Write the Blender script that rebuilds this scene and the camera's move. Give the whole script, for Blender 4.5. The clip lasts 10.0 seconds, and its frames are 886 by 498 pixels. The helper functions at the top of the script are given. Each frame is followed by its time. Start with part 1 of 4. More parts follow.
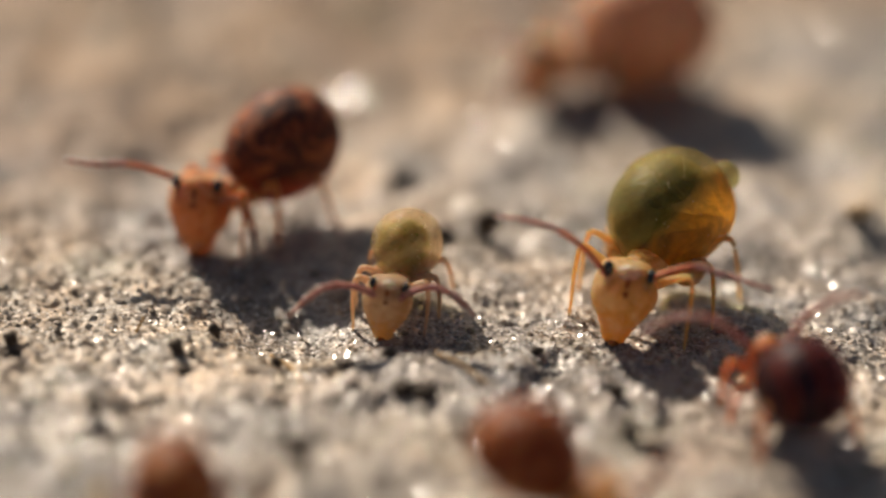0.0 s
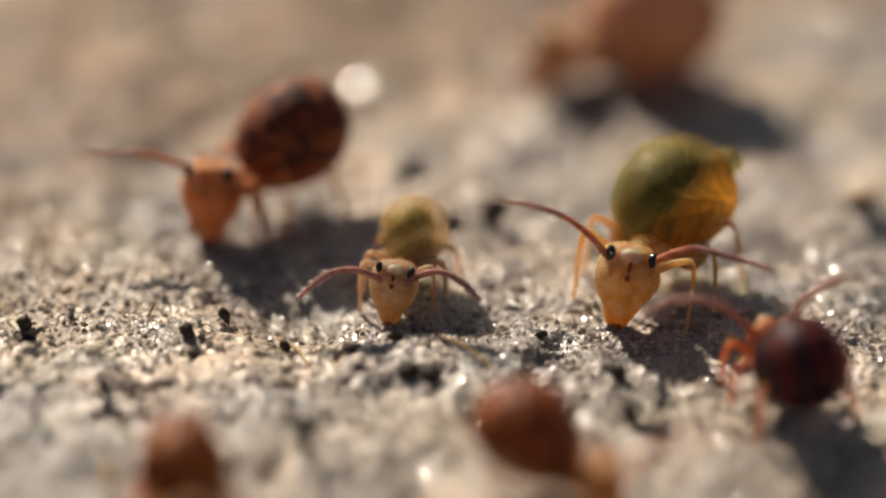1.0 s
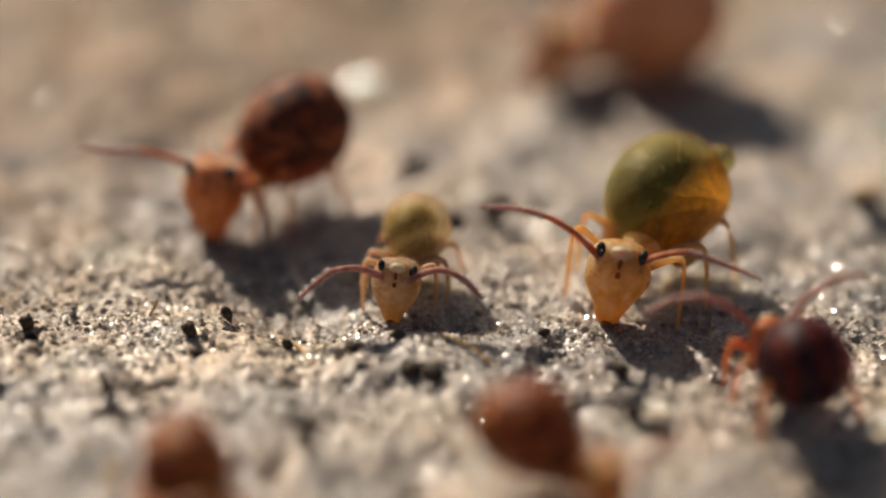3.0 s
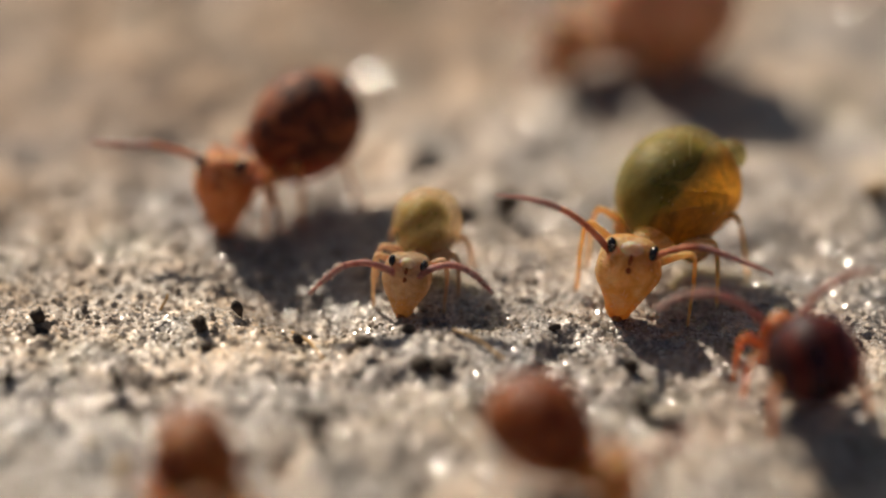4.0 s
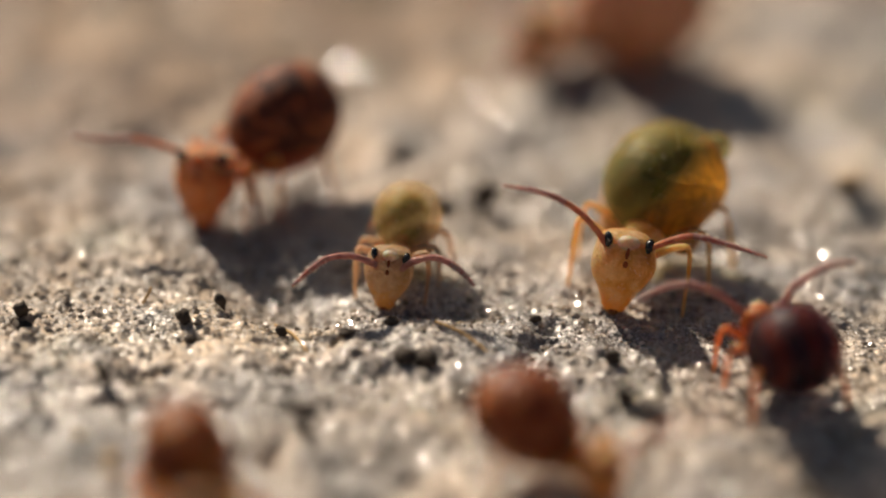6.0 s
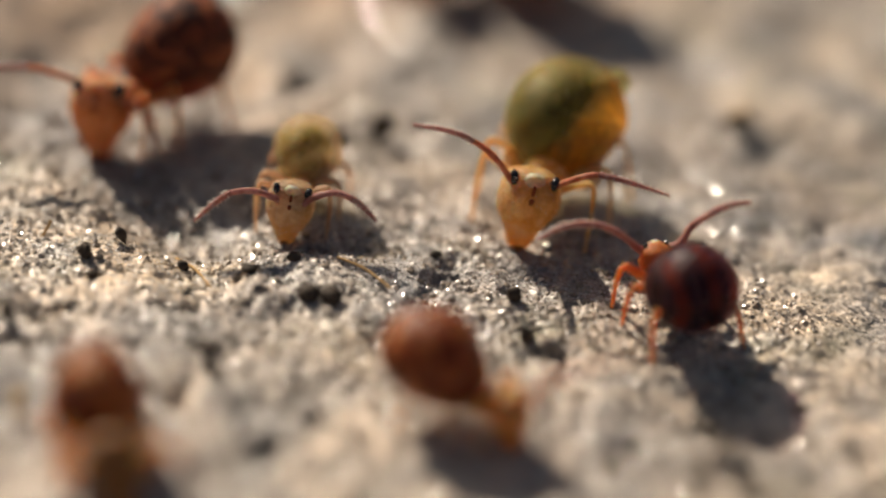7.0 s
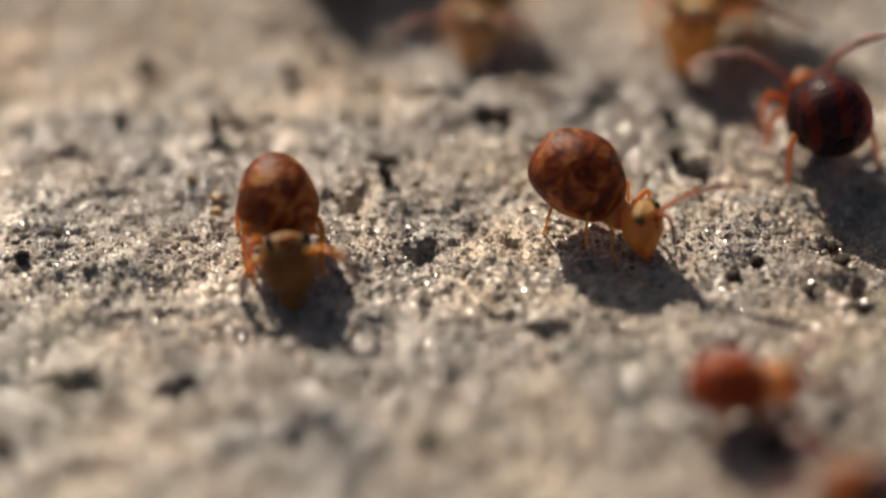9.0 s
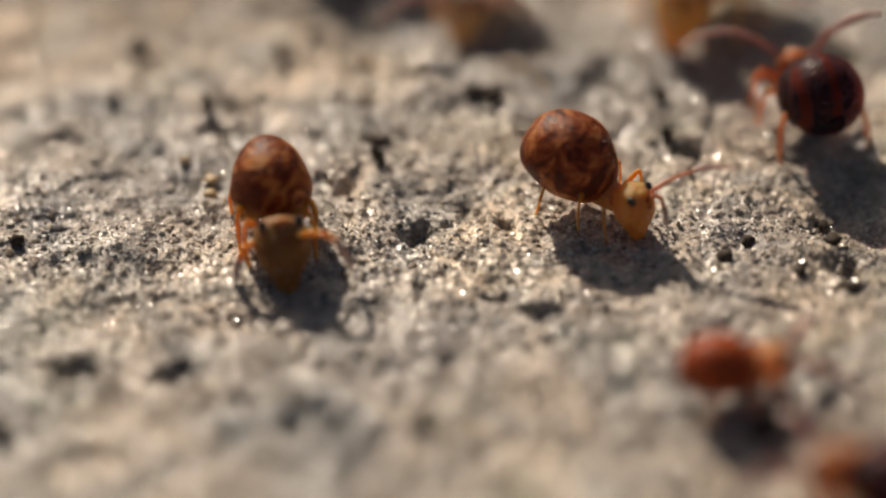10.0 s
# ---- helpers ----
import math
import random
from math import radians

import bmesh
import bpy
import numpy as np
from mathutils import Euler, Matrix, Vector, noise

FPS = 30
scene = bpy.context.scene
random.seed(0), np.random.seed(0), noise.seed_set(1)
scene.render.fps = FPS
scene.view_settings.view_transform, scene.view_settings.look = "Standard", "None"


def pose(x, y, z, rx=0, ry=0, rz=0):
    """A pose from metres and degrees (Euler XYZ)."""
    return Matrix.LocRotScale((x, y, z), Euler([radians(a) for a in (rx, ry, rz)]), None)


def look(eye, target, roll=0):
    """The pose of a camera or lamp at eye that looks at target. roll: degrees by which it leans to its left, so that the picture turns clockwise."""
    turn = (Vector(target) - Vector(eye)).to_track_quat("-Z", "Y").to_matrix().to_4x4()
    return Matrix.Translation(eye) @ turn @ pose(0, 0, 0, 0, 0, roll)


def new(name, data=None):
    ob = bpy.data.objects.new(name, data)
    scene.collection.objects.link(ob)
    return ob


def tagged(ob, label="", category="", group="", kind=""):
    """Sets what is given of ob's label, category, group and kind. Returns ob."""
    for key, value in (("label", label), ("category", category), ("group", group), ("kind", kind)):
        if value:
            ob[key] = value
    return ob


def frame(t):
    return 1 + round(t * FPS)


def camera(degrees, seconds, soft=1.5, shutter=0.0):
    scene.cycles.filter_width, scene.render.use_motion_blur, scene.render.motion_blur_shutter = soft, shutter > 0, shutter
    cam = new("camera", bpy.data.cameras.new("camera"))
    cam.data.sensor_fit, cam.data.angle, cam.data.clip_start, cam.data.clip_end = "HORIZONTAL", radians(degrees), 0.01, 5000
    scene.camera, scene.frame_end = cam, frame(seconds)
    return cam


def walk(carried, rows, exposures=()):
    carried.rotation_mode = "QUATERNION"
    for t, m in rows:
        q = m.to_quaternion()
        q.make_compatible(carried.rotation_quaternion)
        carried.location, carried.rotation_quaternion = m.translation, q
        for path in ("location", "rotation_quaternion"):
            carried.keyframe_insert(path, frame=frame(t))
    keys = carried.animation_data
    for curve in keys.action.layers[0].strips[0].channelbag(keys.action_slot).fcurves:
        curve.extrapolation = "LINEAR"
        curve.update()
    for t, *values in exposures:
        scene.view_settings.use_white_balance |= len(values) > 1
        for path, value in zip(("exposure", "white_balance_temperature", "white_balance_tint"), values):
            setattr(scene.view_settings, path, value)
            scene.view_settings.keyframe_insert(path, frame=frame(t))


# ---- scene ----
# A herd of globular springtails, one to two millimetres long, on a weathered stone slab in low sun.
FOCUS = 0.0196
cam = camera(25.0, 10.0, soft=2.0, shutter=0.4)
cam.data.dof.use_dof = True
cam.data.dof.focus_distance = FOCUS
cam.data.dof.aperture_fstop = 42.0
cam.data.dof.aperture_blades = 0

PATH = [
    (0, pose(-0.000065, -0.015561, 0.009980, 61.794, -1.651, -0.181)),
    (0.5, pose(-0.000062, -0.015534, 0.010018, 61.902, -1.601, 1.201)),
    (0.6, pose(-0.000062, -0.015534, 0.010018, 61.902, -1.601, 1.201)),
    (0.9, pose(0.000216, -0.015937, 0.009981, 61.887, -1.014, 0.585)),
    (1, pose(0.000216, -0.015937, 0.009981, 61.887, -1.014, 0.585)),
    (1.5, pose(0.000137, -0.015917, 0.010001, 61.701, -1.234, 0.206)),
    (2, pose(0.000205, -0.015948, 0.009993, 61.312, -1.019, 0.653)),
    (2.5, pose(0.000194, -0.015925, 0.010002, 61.702, -0.946, 0.438)),
    (4, pose(0.000250, -0.015845, 0.010091, 61.273, -0.800, 1.018)),
    (4.5, pose(0.000125, -0.015867, 0.010092, 61.155, -1.086, 0.507)),
    (5, pose(0.000101, -0.015964, 0.010011, 61.369, -1.189, 0.057)),
    (6.3, pose(-0.000170, -0.015993, 0.010202, 60.681, -1.858, -1.076)),
    (6.5, pose(-0.000168, -0.015996, 0.010194, 59.845, -2.330, -1.873)),
    (7, pose(-0.000735, -0.015847, 0.010645, 57.968, -4.144, -4.152)),
    (7.5, pose(-0.000840, -0.015820, 0.010813, 57.005, -4.457, -4.305)),
    (7.8, pose(-0.000658, -0.015998, 0.010826, 57.362, -3.879, -1.363)),
    (8, pose(-0.000321, -0.016328, 0.010850, 57.271, -2.805, 1.443)),
    (8.2, pose(-0.000090, -0.017226, 0.011106, 56.911, -1.750, 2.027)),
    (8.5, pose(0.000092, -0.017711, 0.011149, 56.462, -0.887, 2.267)),
    (8.8, pose(0.000489, -0.017560, 0.011601, 54.644, -0.298, 3.178)),
    (9, pose(0.000975, -0.017381, 0.012155, 51.548, 0.421, 4.557)),
    (9.5, pose(0.000790, -0.017282, 0.012441, 50.181, 0.120, 3.778)),
    (10, pose(0.001002, -0.017285, 0.012420, 50.237, 0.643, 4.237)),
]

walk(cam, PATH, exposures=[(0, 0.18), (0.6, 0.21), (1.0, 0.13), (5.0, 0.09), (7.5, 0.17), (8.0, 0.05), (8.5, -0.20), (10, -0.15)])

# ---- light: low sun behind the animals, clear sky ----
SUN_TO = Vector((-0.72, 1.32, 1.09)).normalized()
world = bpy.data.worlds.new("sky")
scene.world = world
world.use_nodes = True
wn = world.node_tree
sky = wn.nodes.new("ShaderNodeTexSky")
sky.sky_type = "NISHITA"
sky.sun_disc = False
sky.dust_density = 4.0
sky.sun_elevation = math.asin(SUN_TO.z)
sky.sun_rotation = math.atan2(SUN_TO.x, SUN_TO.y)
wn.links.new(sky.outputs[0], wn.nodes["Background"].inputs[0])
wn.nodes["Background"].inputs[1].default_value = 0.036
sun = new("sun", bpy.data.lights.new("sun", "SUN"))
sun.data.energy = 5.2
sun.data.angle = radians(0.53)
sun.data.color = (1.0, 0.85, 0.68)
sun.matrix_world = look(SUN_TO * 0.05, (0, 0, 0))


# ---- materials ----
def material(name):
    m = bpy.data.materials.new(name)
    m.use_nodes = True
    n = m.node_tree.nodes
    return m, n, m.node_tree.links, n["Principled BSDF"]


def noise_node(n, l, coord, scale, detail=4.0, rough=0.55, distort=0.0):
    t = n.new("ShaderNodeTexNoise")
    t.inputs["Scale"].default_value = scale
    t.inputs["Detail"].default_value = detail
    t.inputs["Roughness"].default_value = rough
    t.inputs["Distortion"].default_value = distort
    l.new(coord, t.inputs["Vector"])
    return t.outputs[0]


def ramp_node(n, l, fac, stops):
    r = n.new("ShaderNodeValToRGB")
    while len(r.color_ramp.elements) < len(stops):
        r.color_ramp.elements.new(0.5)
    for e, (p, c) in zip(r.color_ramp.elements, stops):
        e.position = p
        e.color = (*c, 1) if len(c) == 3 else (c[0], c[0], c[0], 1)
    l.new(fac, r.inputs[0])
    return r.outputs[0]


def mix_node(n, l, fac, a, b, mode="MIX"):
    m = n.new("ShaderNodeMix")
    m.data_type, m.blend_type = "RGBA", mode
    for sock, v in ((m.inputs[0], fac), (m.inputs[6], a), (m.inputs[7], b)):
        if isinstance(v, (int, float)):
            sock.default_value = v
        elif isinstance(v, tuple):
            sock.default_value = (*v, 1)
        else:
            l.new(v, sock)
    return m.outputs[2]


def bump_node(n, l, height, distance, strength=1.0, normal=None):
    b = n.new("ShaderNodeBump")
    b.inputs["Distance"].default_value = distance
    b.inputs["Strength"].default_value = strength
    l.new(height, b.inputs["Height"])
    if normal is not None:
        l.new(normal, b.inputs["Normal"])
    return b.outputs[0]


def facets(n, l, coord, scale, amount, normal):
    """Crystal faces: every small cell leans its own way."""
    v = n.new("ShaderNodeTexVoronoi")
    v.inputs["Scale"].default_value = scale
    l.new(coord, v.inputs["Vector"])
    sub = n.new("ShaderNodeVectorMath")
    sub.operation = "SUBTRACT"
    l.new(v.outputs["Color"], sub.inputs[0])
    sub.inputs[1].default_value = (0.5, 0.5, 0.5)
    mul = n.new("ShaderNodeVectorMath")
    mul.operation = "SCALE"
    l.new(sub.outputs[0], mul.inputs[0])
    mul.inputs["Scale"].default_value = amount
    add = n.new("ShaderNodeVectorMath")
    add.operation = "ADD"
    l.new(mul.outputs[0], add.inputs[0])
    l.new(normal, add.inputs[1])
    nor = n.new("ShaderNodeVectorMath")
    nor.operation = "NORMALIZE"
    l.new(add.outputs[0], nor.inputs[0])
    sep = n.new("ShaderNodeSeparateColor")
    l.new(v.outputs["Color"], sep.inputs[0])
    return nor.outputs[0], sep


def stone_material():
    m, n, l, p = material("weathered_stone")
    co = n.new("ShaderNodeTexCoord").outputs["Object"]
    big = noise_node(n, l, co, 420, 5, 0.6, 0.4)
    mid = noise_node(n, l, co, 2300, 5, 0.65, 0.3)
    fine = noise_node(n, l, co, 19000, 4, 0.75)
    c1 = ramp_node(n, l, mid, [(0.36, (0.085, 0.072, 0.062)), (0.47, (0.34, 0.295, 0.245)), (0.60, (0.62, 0.55, 0.475))])
    c2 = ramp_node(n, l, fine, [(0.30, (0.12, 0.105, 0.09)), (0.50, (0.37, 0.33, 0.28)), (0.66, (0.82, 0.77, 0.70))])
    c = mix_node(n, l, 0.55, c1, c2)
    b = bump_node(n, l, mid, 0.00013, 0.85)
    b = bump_node(n, l, fine, 0.000028, 0.9, b)
    nor, cell = facets(n, l, co, 28000, 0.8, b)
    tone = ramp_node(n, l, cell.outputs[1], [(0.0, (0.5, 0.49, 0.48)), (0.35, (0.92, 0.91, 0.9)), (0.75, (1.08, 1.07, 1.05)), (0.97, (1.5, 1.47, 1.42))])
    c = mix_node(n, l, 0.85, c, tone, "MULTIPLY")
    # browner, less glossy stone on the farther part, fading in with a ragged edge
    sep = n.new("ShaderNodeSeparateXYZ")
    l.new(co, sep.inputs[0])
    edge = n.new("ShaderNodeMath")
    edge.operation = "MULTIPLY_ADD"
    l.new(big, edge.inputs[0])
    edge.inputs[1].default_value = 0.006
    slant = n.new("ShaderNodeMath")
    slant.operation = "MULTIPLY_ADD"
    l.new(sep.outputs[0], slant.inputs[0])
    slant.inputs[1].default_value = -0.8
    l.new(sep.outputs[1], slant.inputs[2])
    l.new(slant.outputs[0], edge.inputs[2])
    far_mask = n.new("ShaderNodeMapRange")
    far_mask.inputs[1].default_value, far_mask.inputs[2].default_value = 0.0048, 0.0115
    l.new(edge.outputs[0], far_mask.inputs[0])
    away = n.new("ShaderNodeVectorMath")
    away.operation = "LENGTH"
    l.new(co, away.inputs[0])
    near = n.new("ShaderNodeMapRange")
    near.inputs[1].default_value, near.inputs[2].default_value = 0.03, 0.09
    l.new(away.outputs["Value"], near.inputs[0])
    wide = ramp_node(n, l, noise_node(n, l, co, 9, 5, 0.6, 0.5), [(0.42, (0.0,)), (0.62, (0.9,))])
    matt_mask = mix_node(n, l, near.outputs[0], far_mask.outputs[0], wide)
    c = mix_node(n, l, matt_mask, c, mix_node(n, l, 1.0, c, (0.86, 0.77, 0.72), "MULTIPLY"))
    warm = ramp_node(n, l, big, [(0.36, (0.70, 0.75, 0.85)), (0.52, (1.05, 1.01, 0.96)), (0.66, (1.22, 1.13, 1.0))])
    c = mix_node(n, l, 1.0, c, warm, "MULTIPLY")
    blotch = ramp_node(n, l, noise_node(n, l, co, 1150, 3, 0.55, 0.8), [(0.36, (0.66, 0.71, 0.78)), (0.50, (1.0, 0.99, 0.98)), (0.64, (1.20, 1.15, 1.08))])
    c = mix_node(n, l, 1.0, c, blotch, "MULTIPLY")
    stain = ramp_node(n, l, noise_node(n, l, co, 330, 4, 0.55, 1.0), [(0.36, (0.72, 0.70, 0.70)), (0.50, (1.0, 1.0, 1.0)), (0.64, (1.17, 1.15, 1.11))])
    c = mix_node(n, l, 1.0, c, stain, "MULTIPLY")
    # a shaded patch put into the stone's colour, with a ragged edge
    gap = n.new("ShaderNodeVectorMath")
    gap.operation = "DISTANCE"
    l.new(co, gap.inputs[0])
    gap.inputs[1].default_value = (-0.0036, 0.0023, 0.0)
    ragged = n.new("ShaderNodeMath")
    ragged.operation = "MULTIPLY_ADD"
    l.new(big, ragged.inputs[0])
    ragged.inputs[1].default_value = 0.0016
    l.new(gap.outputs["Value"], ragged.inputs[2])
    shade_patch = n.new("ShaderNodeMapRange")
    shade_patch.inputs[1].default_value, shade_patch.inputs[2].default_value = 0.0020, 0.0032
    shade_patch.inputs[3].default_value, shade_patch.inputs[4].default_value = 0.9, 0.0
    l.new(ragged.outputs[0], shade_patch.inputs[0])
    c = mix_node(n, l, shade_patch.outputs[0], c, mix_node(n, l, 1.0, c, (0.76, 0.77, 0.78), "MULTIPLY"))
    alg = ramp_node(n, l, noise_node(n, l, co, 700, 4, 0.6), [(0.55, (0, 0, 0)), (0.72, (0.45, 0.45, 0.45))])
    c = mix_node(n, l, alg, c, (0.22, 0.225, 0.11))
    l.new(c, p.inputs["Base Color"])
    rough = ramp_node(n, l, cell.outputs[2], [(0.0, (0.7,)), (0.45, (0.45,)), (0.70, (0.17,)), (1.0, (0.08,))])
    l.new(mix_node(n, l, matt_mask, rough, (0.8, 0.8, 0.8)), p.inputs["Roughness"])
    l.new(mix_node(n, l, matt_mask, (0.9, 0.9, 0.9), (0.15, 0.15, 0.15)), p.inputs["Specular IOR Level"])
    l.new(nor, p.inputs["Normal"])
    # worn, polished spots
    sheen = ramp_node(n, l, noise_node(n, l, co, 1500, 4, 0.65, 0.6), [(0.42, (0.12,)), (0.62, (0.85,))])
    l.new(mix_node(n, l, matt_mask, sheen, (0.10, 0.10, 0.10)), p.inputs["Coat Weight"])
    soft = bump_node(n, l, mid, 0.00008, 0.7)
    glitter, spark = facets(n, l, co, 60000, 0.42, soft)
    l.new(ramp_node(n, l, spark.outputs[0], [(0.0, (0.10,)), (0.6, (0.22,)), (1.0, (0.38,))]), p.inputs["Coat Roughness"])
    l.new(glitter, p.inputs["Coat Normal"])
    return m


def grain_material(name, lo, mid_c, hi, rough=0.5, scale=9000, spec=0.5):
    m, n, l, p = material(name)
    co = n.new("ShaderNodeTexCoord").outputs["Object"]
    rnd = n.new("ShaderNodeNewGeometry").outputs["Random Per Island"]
    t = noise_node(n, l, co, scale, 3, 0.6)
    c = ramp_node(n, l, rnd, [(0.1, lo), (0.55, mid_c), (0.95, hi)])
    d = ramp_node(n, l, t, [(0.3, (0.55, 0.55, 0.55)), (0.7, (1.15, 1.12, 1.08))])
    l.new(mix_node(n, l, 1.0, c, d, "MULTIPLY"), p.inputs["Base Color"])
    p.inputs["Roughness"].default_value = rough
    p.inputs["Specular IOR Level"].default_value = spec
    l.new(bump_node(n, l, t, 0.00001, 0.7), p.inputs["Normal"])
    return m


def quartz_material():
    m, n, l, p = material("quartz")
    co = n.new("ShaderNodeTexCoord").outputs["Object"]
    t = noise_node(n, l, co, 9000, 2)
    l.new(ramp_node(n, l, t, [(0.3, (0.55, 0.52, 0.48)), (0.7, (0.85, 0.84, 0.82))]), p.inputs["Base Color"])
    p.inputs["Roughness"].default_value = 0.14
    p.inputs["IOR"].default_value = 1.6
    return m


def skin_material(name, stops, scale=2600, sss=0.8, reach=0.00025, radius=(1.0, 0.5, 0.2), rough=0.5, distort=0.8, bump=0.000012, belly=None, glow=0.22, clear=0.0, tint=(1.0, 0.82, 0.5), flank=None, bands=None):
    """Waxy, light-passing cuticle with blotches of pigment under it."""
    m, n, l, p = material(name)
    co = n.new("ShaderNodeTexCoord").outputs["Object"]
    blot = noise_node(n, l, co, scale, 3, 0.6, distort)
    fine = noise_node(n, l, co, scale * 7, 3, 0.6)
    c = ramp_node(n, l, blot, stops)
    if belly:
        colour, z0, z1, sx = belly
        sep = n.new("ShaderNodeSeparateXYZ")
        l.new(co, sep.inputs[0])
        k = n.new("ShaderNodeMath")
        k.operation = "MULTIPLY_ADD"
        l.new(sep.outputs[0], k.inputs[0])
        k.inputs[1].default_value = sx
        l.new(sep.outputs[2], k.inputs[2])
        wob = n.new("ShaderNodeMath")
        wob.operation = "MULTIPLY_ADD"
        l.new(blot, wob.inputs[0])
        wob.inputs[1].default_value = (z1 - z0) * 0.0018
        l.new(k.outputs[0], wob.inputs[2])
        rng = n.new("ShaderNodeMapRange")
        rng.interpolation_type = "SMOOTHSTEP"
        rng.inputs[1].default_value, rng.inputs[2].default_value = z0 * 0.001 + (z1 - z0) * 0.0009, z1 * 0.001 + (z1 - z0) * 0.0009
        rng.inputs[3].default_value, rng.inputs[4].default_value = 1.0, 0.0
        l.new(wob.outputs[0], rng.inputs[0])
        c = mix_node(n, l, rng.outputs[0], c, colour)
    if flank:
        colour, across, up, edge, width = flank
        sep = n.new("ShaderNodeSeparateXYZ")
        l.new(co, sep.inputs[0])
        a = n.new("ShaderNodeMath")
        a.operation = "MULTIPLY"
        l.new(sep.outputs[0], a.inputs[0])
        a.inputs[1].default_value = across
        k = n.new("ShaderNodeMath")
        k.operation = "MULTIPLY_ADD"
        l.new(sep.outputs[2], k.inputs[0])
        k.inputs[1].default_value = up
        l.new(a.outputs[0], k.inputs[2])
        wob = n.new("ShaderNodeMath")
        wob.operation = "MULTIPLY_ADD"
        l.new(blot, wob.inputs[0])
        wob.inputs[1].default_value = width * 0.0014
        l.new(k.outputs[0], wob.inputs[2])
        side = n.new("ShaderNodeMapRange")
        side.interpolation_type = "SMOOTHSTEP"
        side.inputs[1].default_value, side.inputs[2].default_value = (edge - width * 0.5) * 0.001 + width * 0.0007, (edge + width * 0.5) * 0.001 + width * 0.0007
        l.new(wob.outputs[0], side.inputs[0])
        c = mix_node(n, l, side.outputs[0], c, ramp_node(n, l, noise_node(n, l, co, scale * 1.6, 3, 0.6, 1.5), [(0.38, tuple(v * 0.7 for v in colour)), (0.55, colour)]))
    if bands:
        colour, spacing, start = bands
        sep = n.new("ShaderNodeSeparateXYZ")
        l.new(co, sep.inputs[0])
        k = n.new("ShaderNodeMath")
        k.operation = "MULTIPLY_ADD"
        l.new(sep.outputs[0], k.inputs[0])
        k.inputs[1].default_value, k.inputs[2].default_value = 6283.0 / spacing, start
        wob = n.new("ShaderNodeMath")
        wob.operation = "MULTIPLY_ADD"
        l.new(blot, wob.inputs[0])
        wob.inputs[1].default_value = 2.5
        l.new(k.outputs[0], wob.inputs[2])
        wave = n.new("ShaderNodeMath")
        wave.operation = "SINE"
        l.new(wob.outputs[0], wave.inputs[0])
        band = n.new("ShaderNodeMapRange")
        band.interpolation_type = "SMOOTHSTEP"
        band.inputs[1].default_value, band.inputs[2].default_value = 0.2, 1.0
        l.new(wave.outputs[0], band.inputs[0])
        c = mix_node(n, l, band.outputs[0], c, colour)
    d = ramp_node(n, l, fine, [(0.3, (0.78, 0.76, 0.74)), (0.7, (1.12, 1.1, 1.08))])
    l.new(mix_node(n, l, 1.0, c, d, "MULTIPLY"), p.inputs["Base Color"])
    p.inputs["Subsurface Weight"].default_value = sss
    p.inputs["Subsurface Radius"].default_value = radius
    p.inputs["Subsurface Scale"].default_value = reach
    p.inputs["Roughness"].default_value = rough
    p.inputs["Specular IOR Level"].default_value = 0.35
    p.inputs["Coat Weight"].default_value = 0.03
    p.inputs["Coat Roughness"].default_value = 0.3
    nor = bump_node(n, l, fine, bump * 2, 0.8)
    l.new(nor, p.inputs["Normal"])
    thin = n.new("ShaderNodeBsdfTranslucent")
    l.new(c, thin.inputs["Color"])
    l.new(nor, thin.inputs["Normal"])
    both = n.new("ShaderNodeMixShader")
    both.inputs[0].default_value = glow
    l.new(p.outputs[0], both.inputs[1])
    l.new(thin.outputs[0], both.inputs[2])
    last = both.outputs[0]
    if clear:
        see = n.new("ShaderNodeBsdfTransparent")
        see.inputs["Color"].default_value = (*tint, 1)
        more = n.new("ShaderNodeMixShader")
        more.inputs[0].default_value = clear
        if flank:
            less = n.new("ShaderNodeMapRange")
            less.inputs[3].default_value, less.inputs[4].default_value = clear, 0.12
            l.new(side.outputs[0], less.inputs[0])
            l.new(less.outputs[0], more.inputs[0])
        l.new(last, more.inputs[1])
        l.new(see.outputs[0], more.inputs[2])
        last = more.outputs[0]
    l.new(last, n["Material Output"].inputs["Surface"])
    return m


def eye_material():
    m, n, l, p = material("eye_black")
    co = n.new("ShaderNodeTexCoord").outputs["Object"]
    t = n.new("ShaderNodeTexVoronoi")
    t.inputs["Scale"].default_value = 22000
    l.new(co, t.inputs["Vector"])
    l.new(ramp_node(n, l, t.outputs[0], [(0.0, (0.03, 0.028, 0.03)), (0.8, (0.008, 0.008, 0.01))]), p.inputs["Base Color"])
    p.inputs["Roughness"].default_value = 0.18
    l.new(bump_node(n, l, t.outputs[0], 0.000008, 0.6), p.inputs["Normal"])
    return m


def hair_material():
    m, n, l, p = material("clear_hair")
    co = n.new("ShaderNodeTexCoord").outputs["Object"]
    l.new(ramp_node(n, l, noise_node(n, l, co, 9000, 2), [(0.3, (0.72, 0.66, 0.60)), (0.7, (0.92, 0.88, 0.84))]), p.inputs["Base Color"])
    p.inputs["Roughness"].default_value = 0.2
    thin = n.new("ShaderNodeBsdfTranslucent")
    thin.inputs["Color"].default_value = (0.95, 0.9, 0.85, 1)
    both = n.new("ShaderNodeMixShader")
    both.inputs[0].default_value = 0.5
    l.new(p.outputs[0], both.inputs[1])
    l.new(thin.outputs[0], both.inputs[2])
    l.new(both.outputs[0], n["Material Output"].inputs["Surface"])
    return m


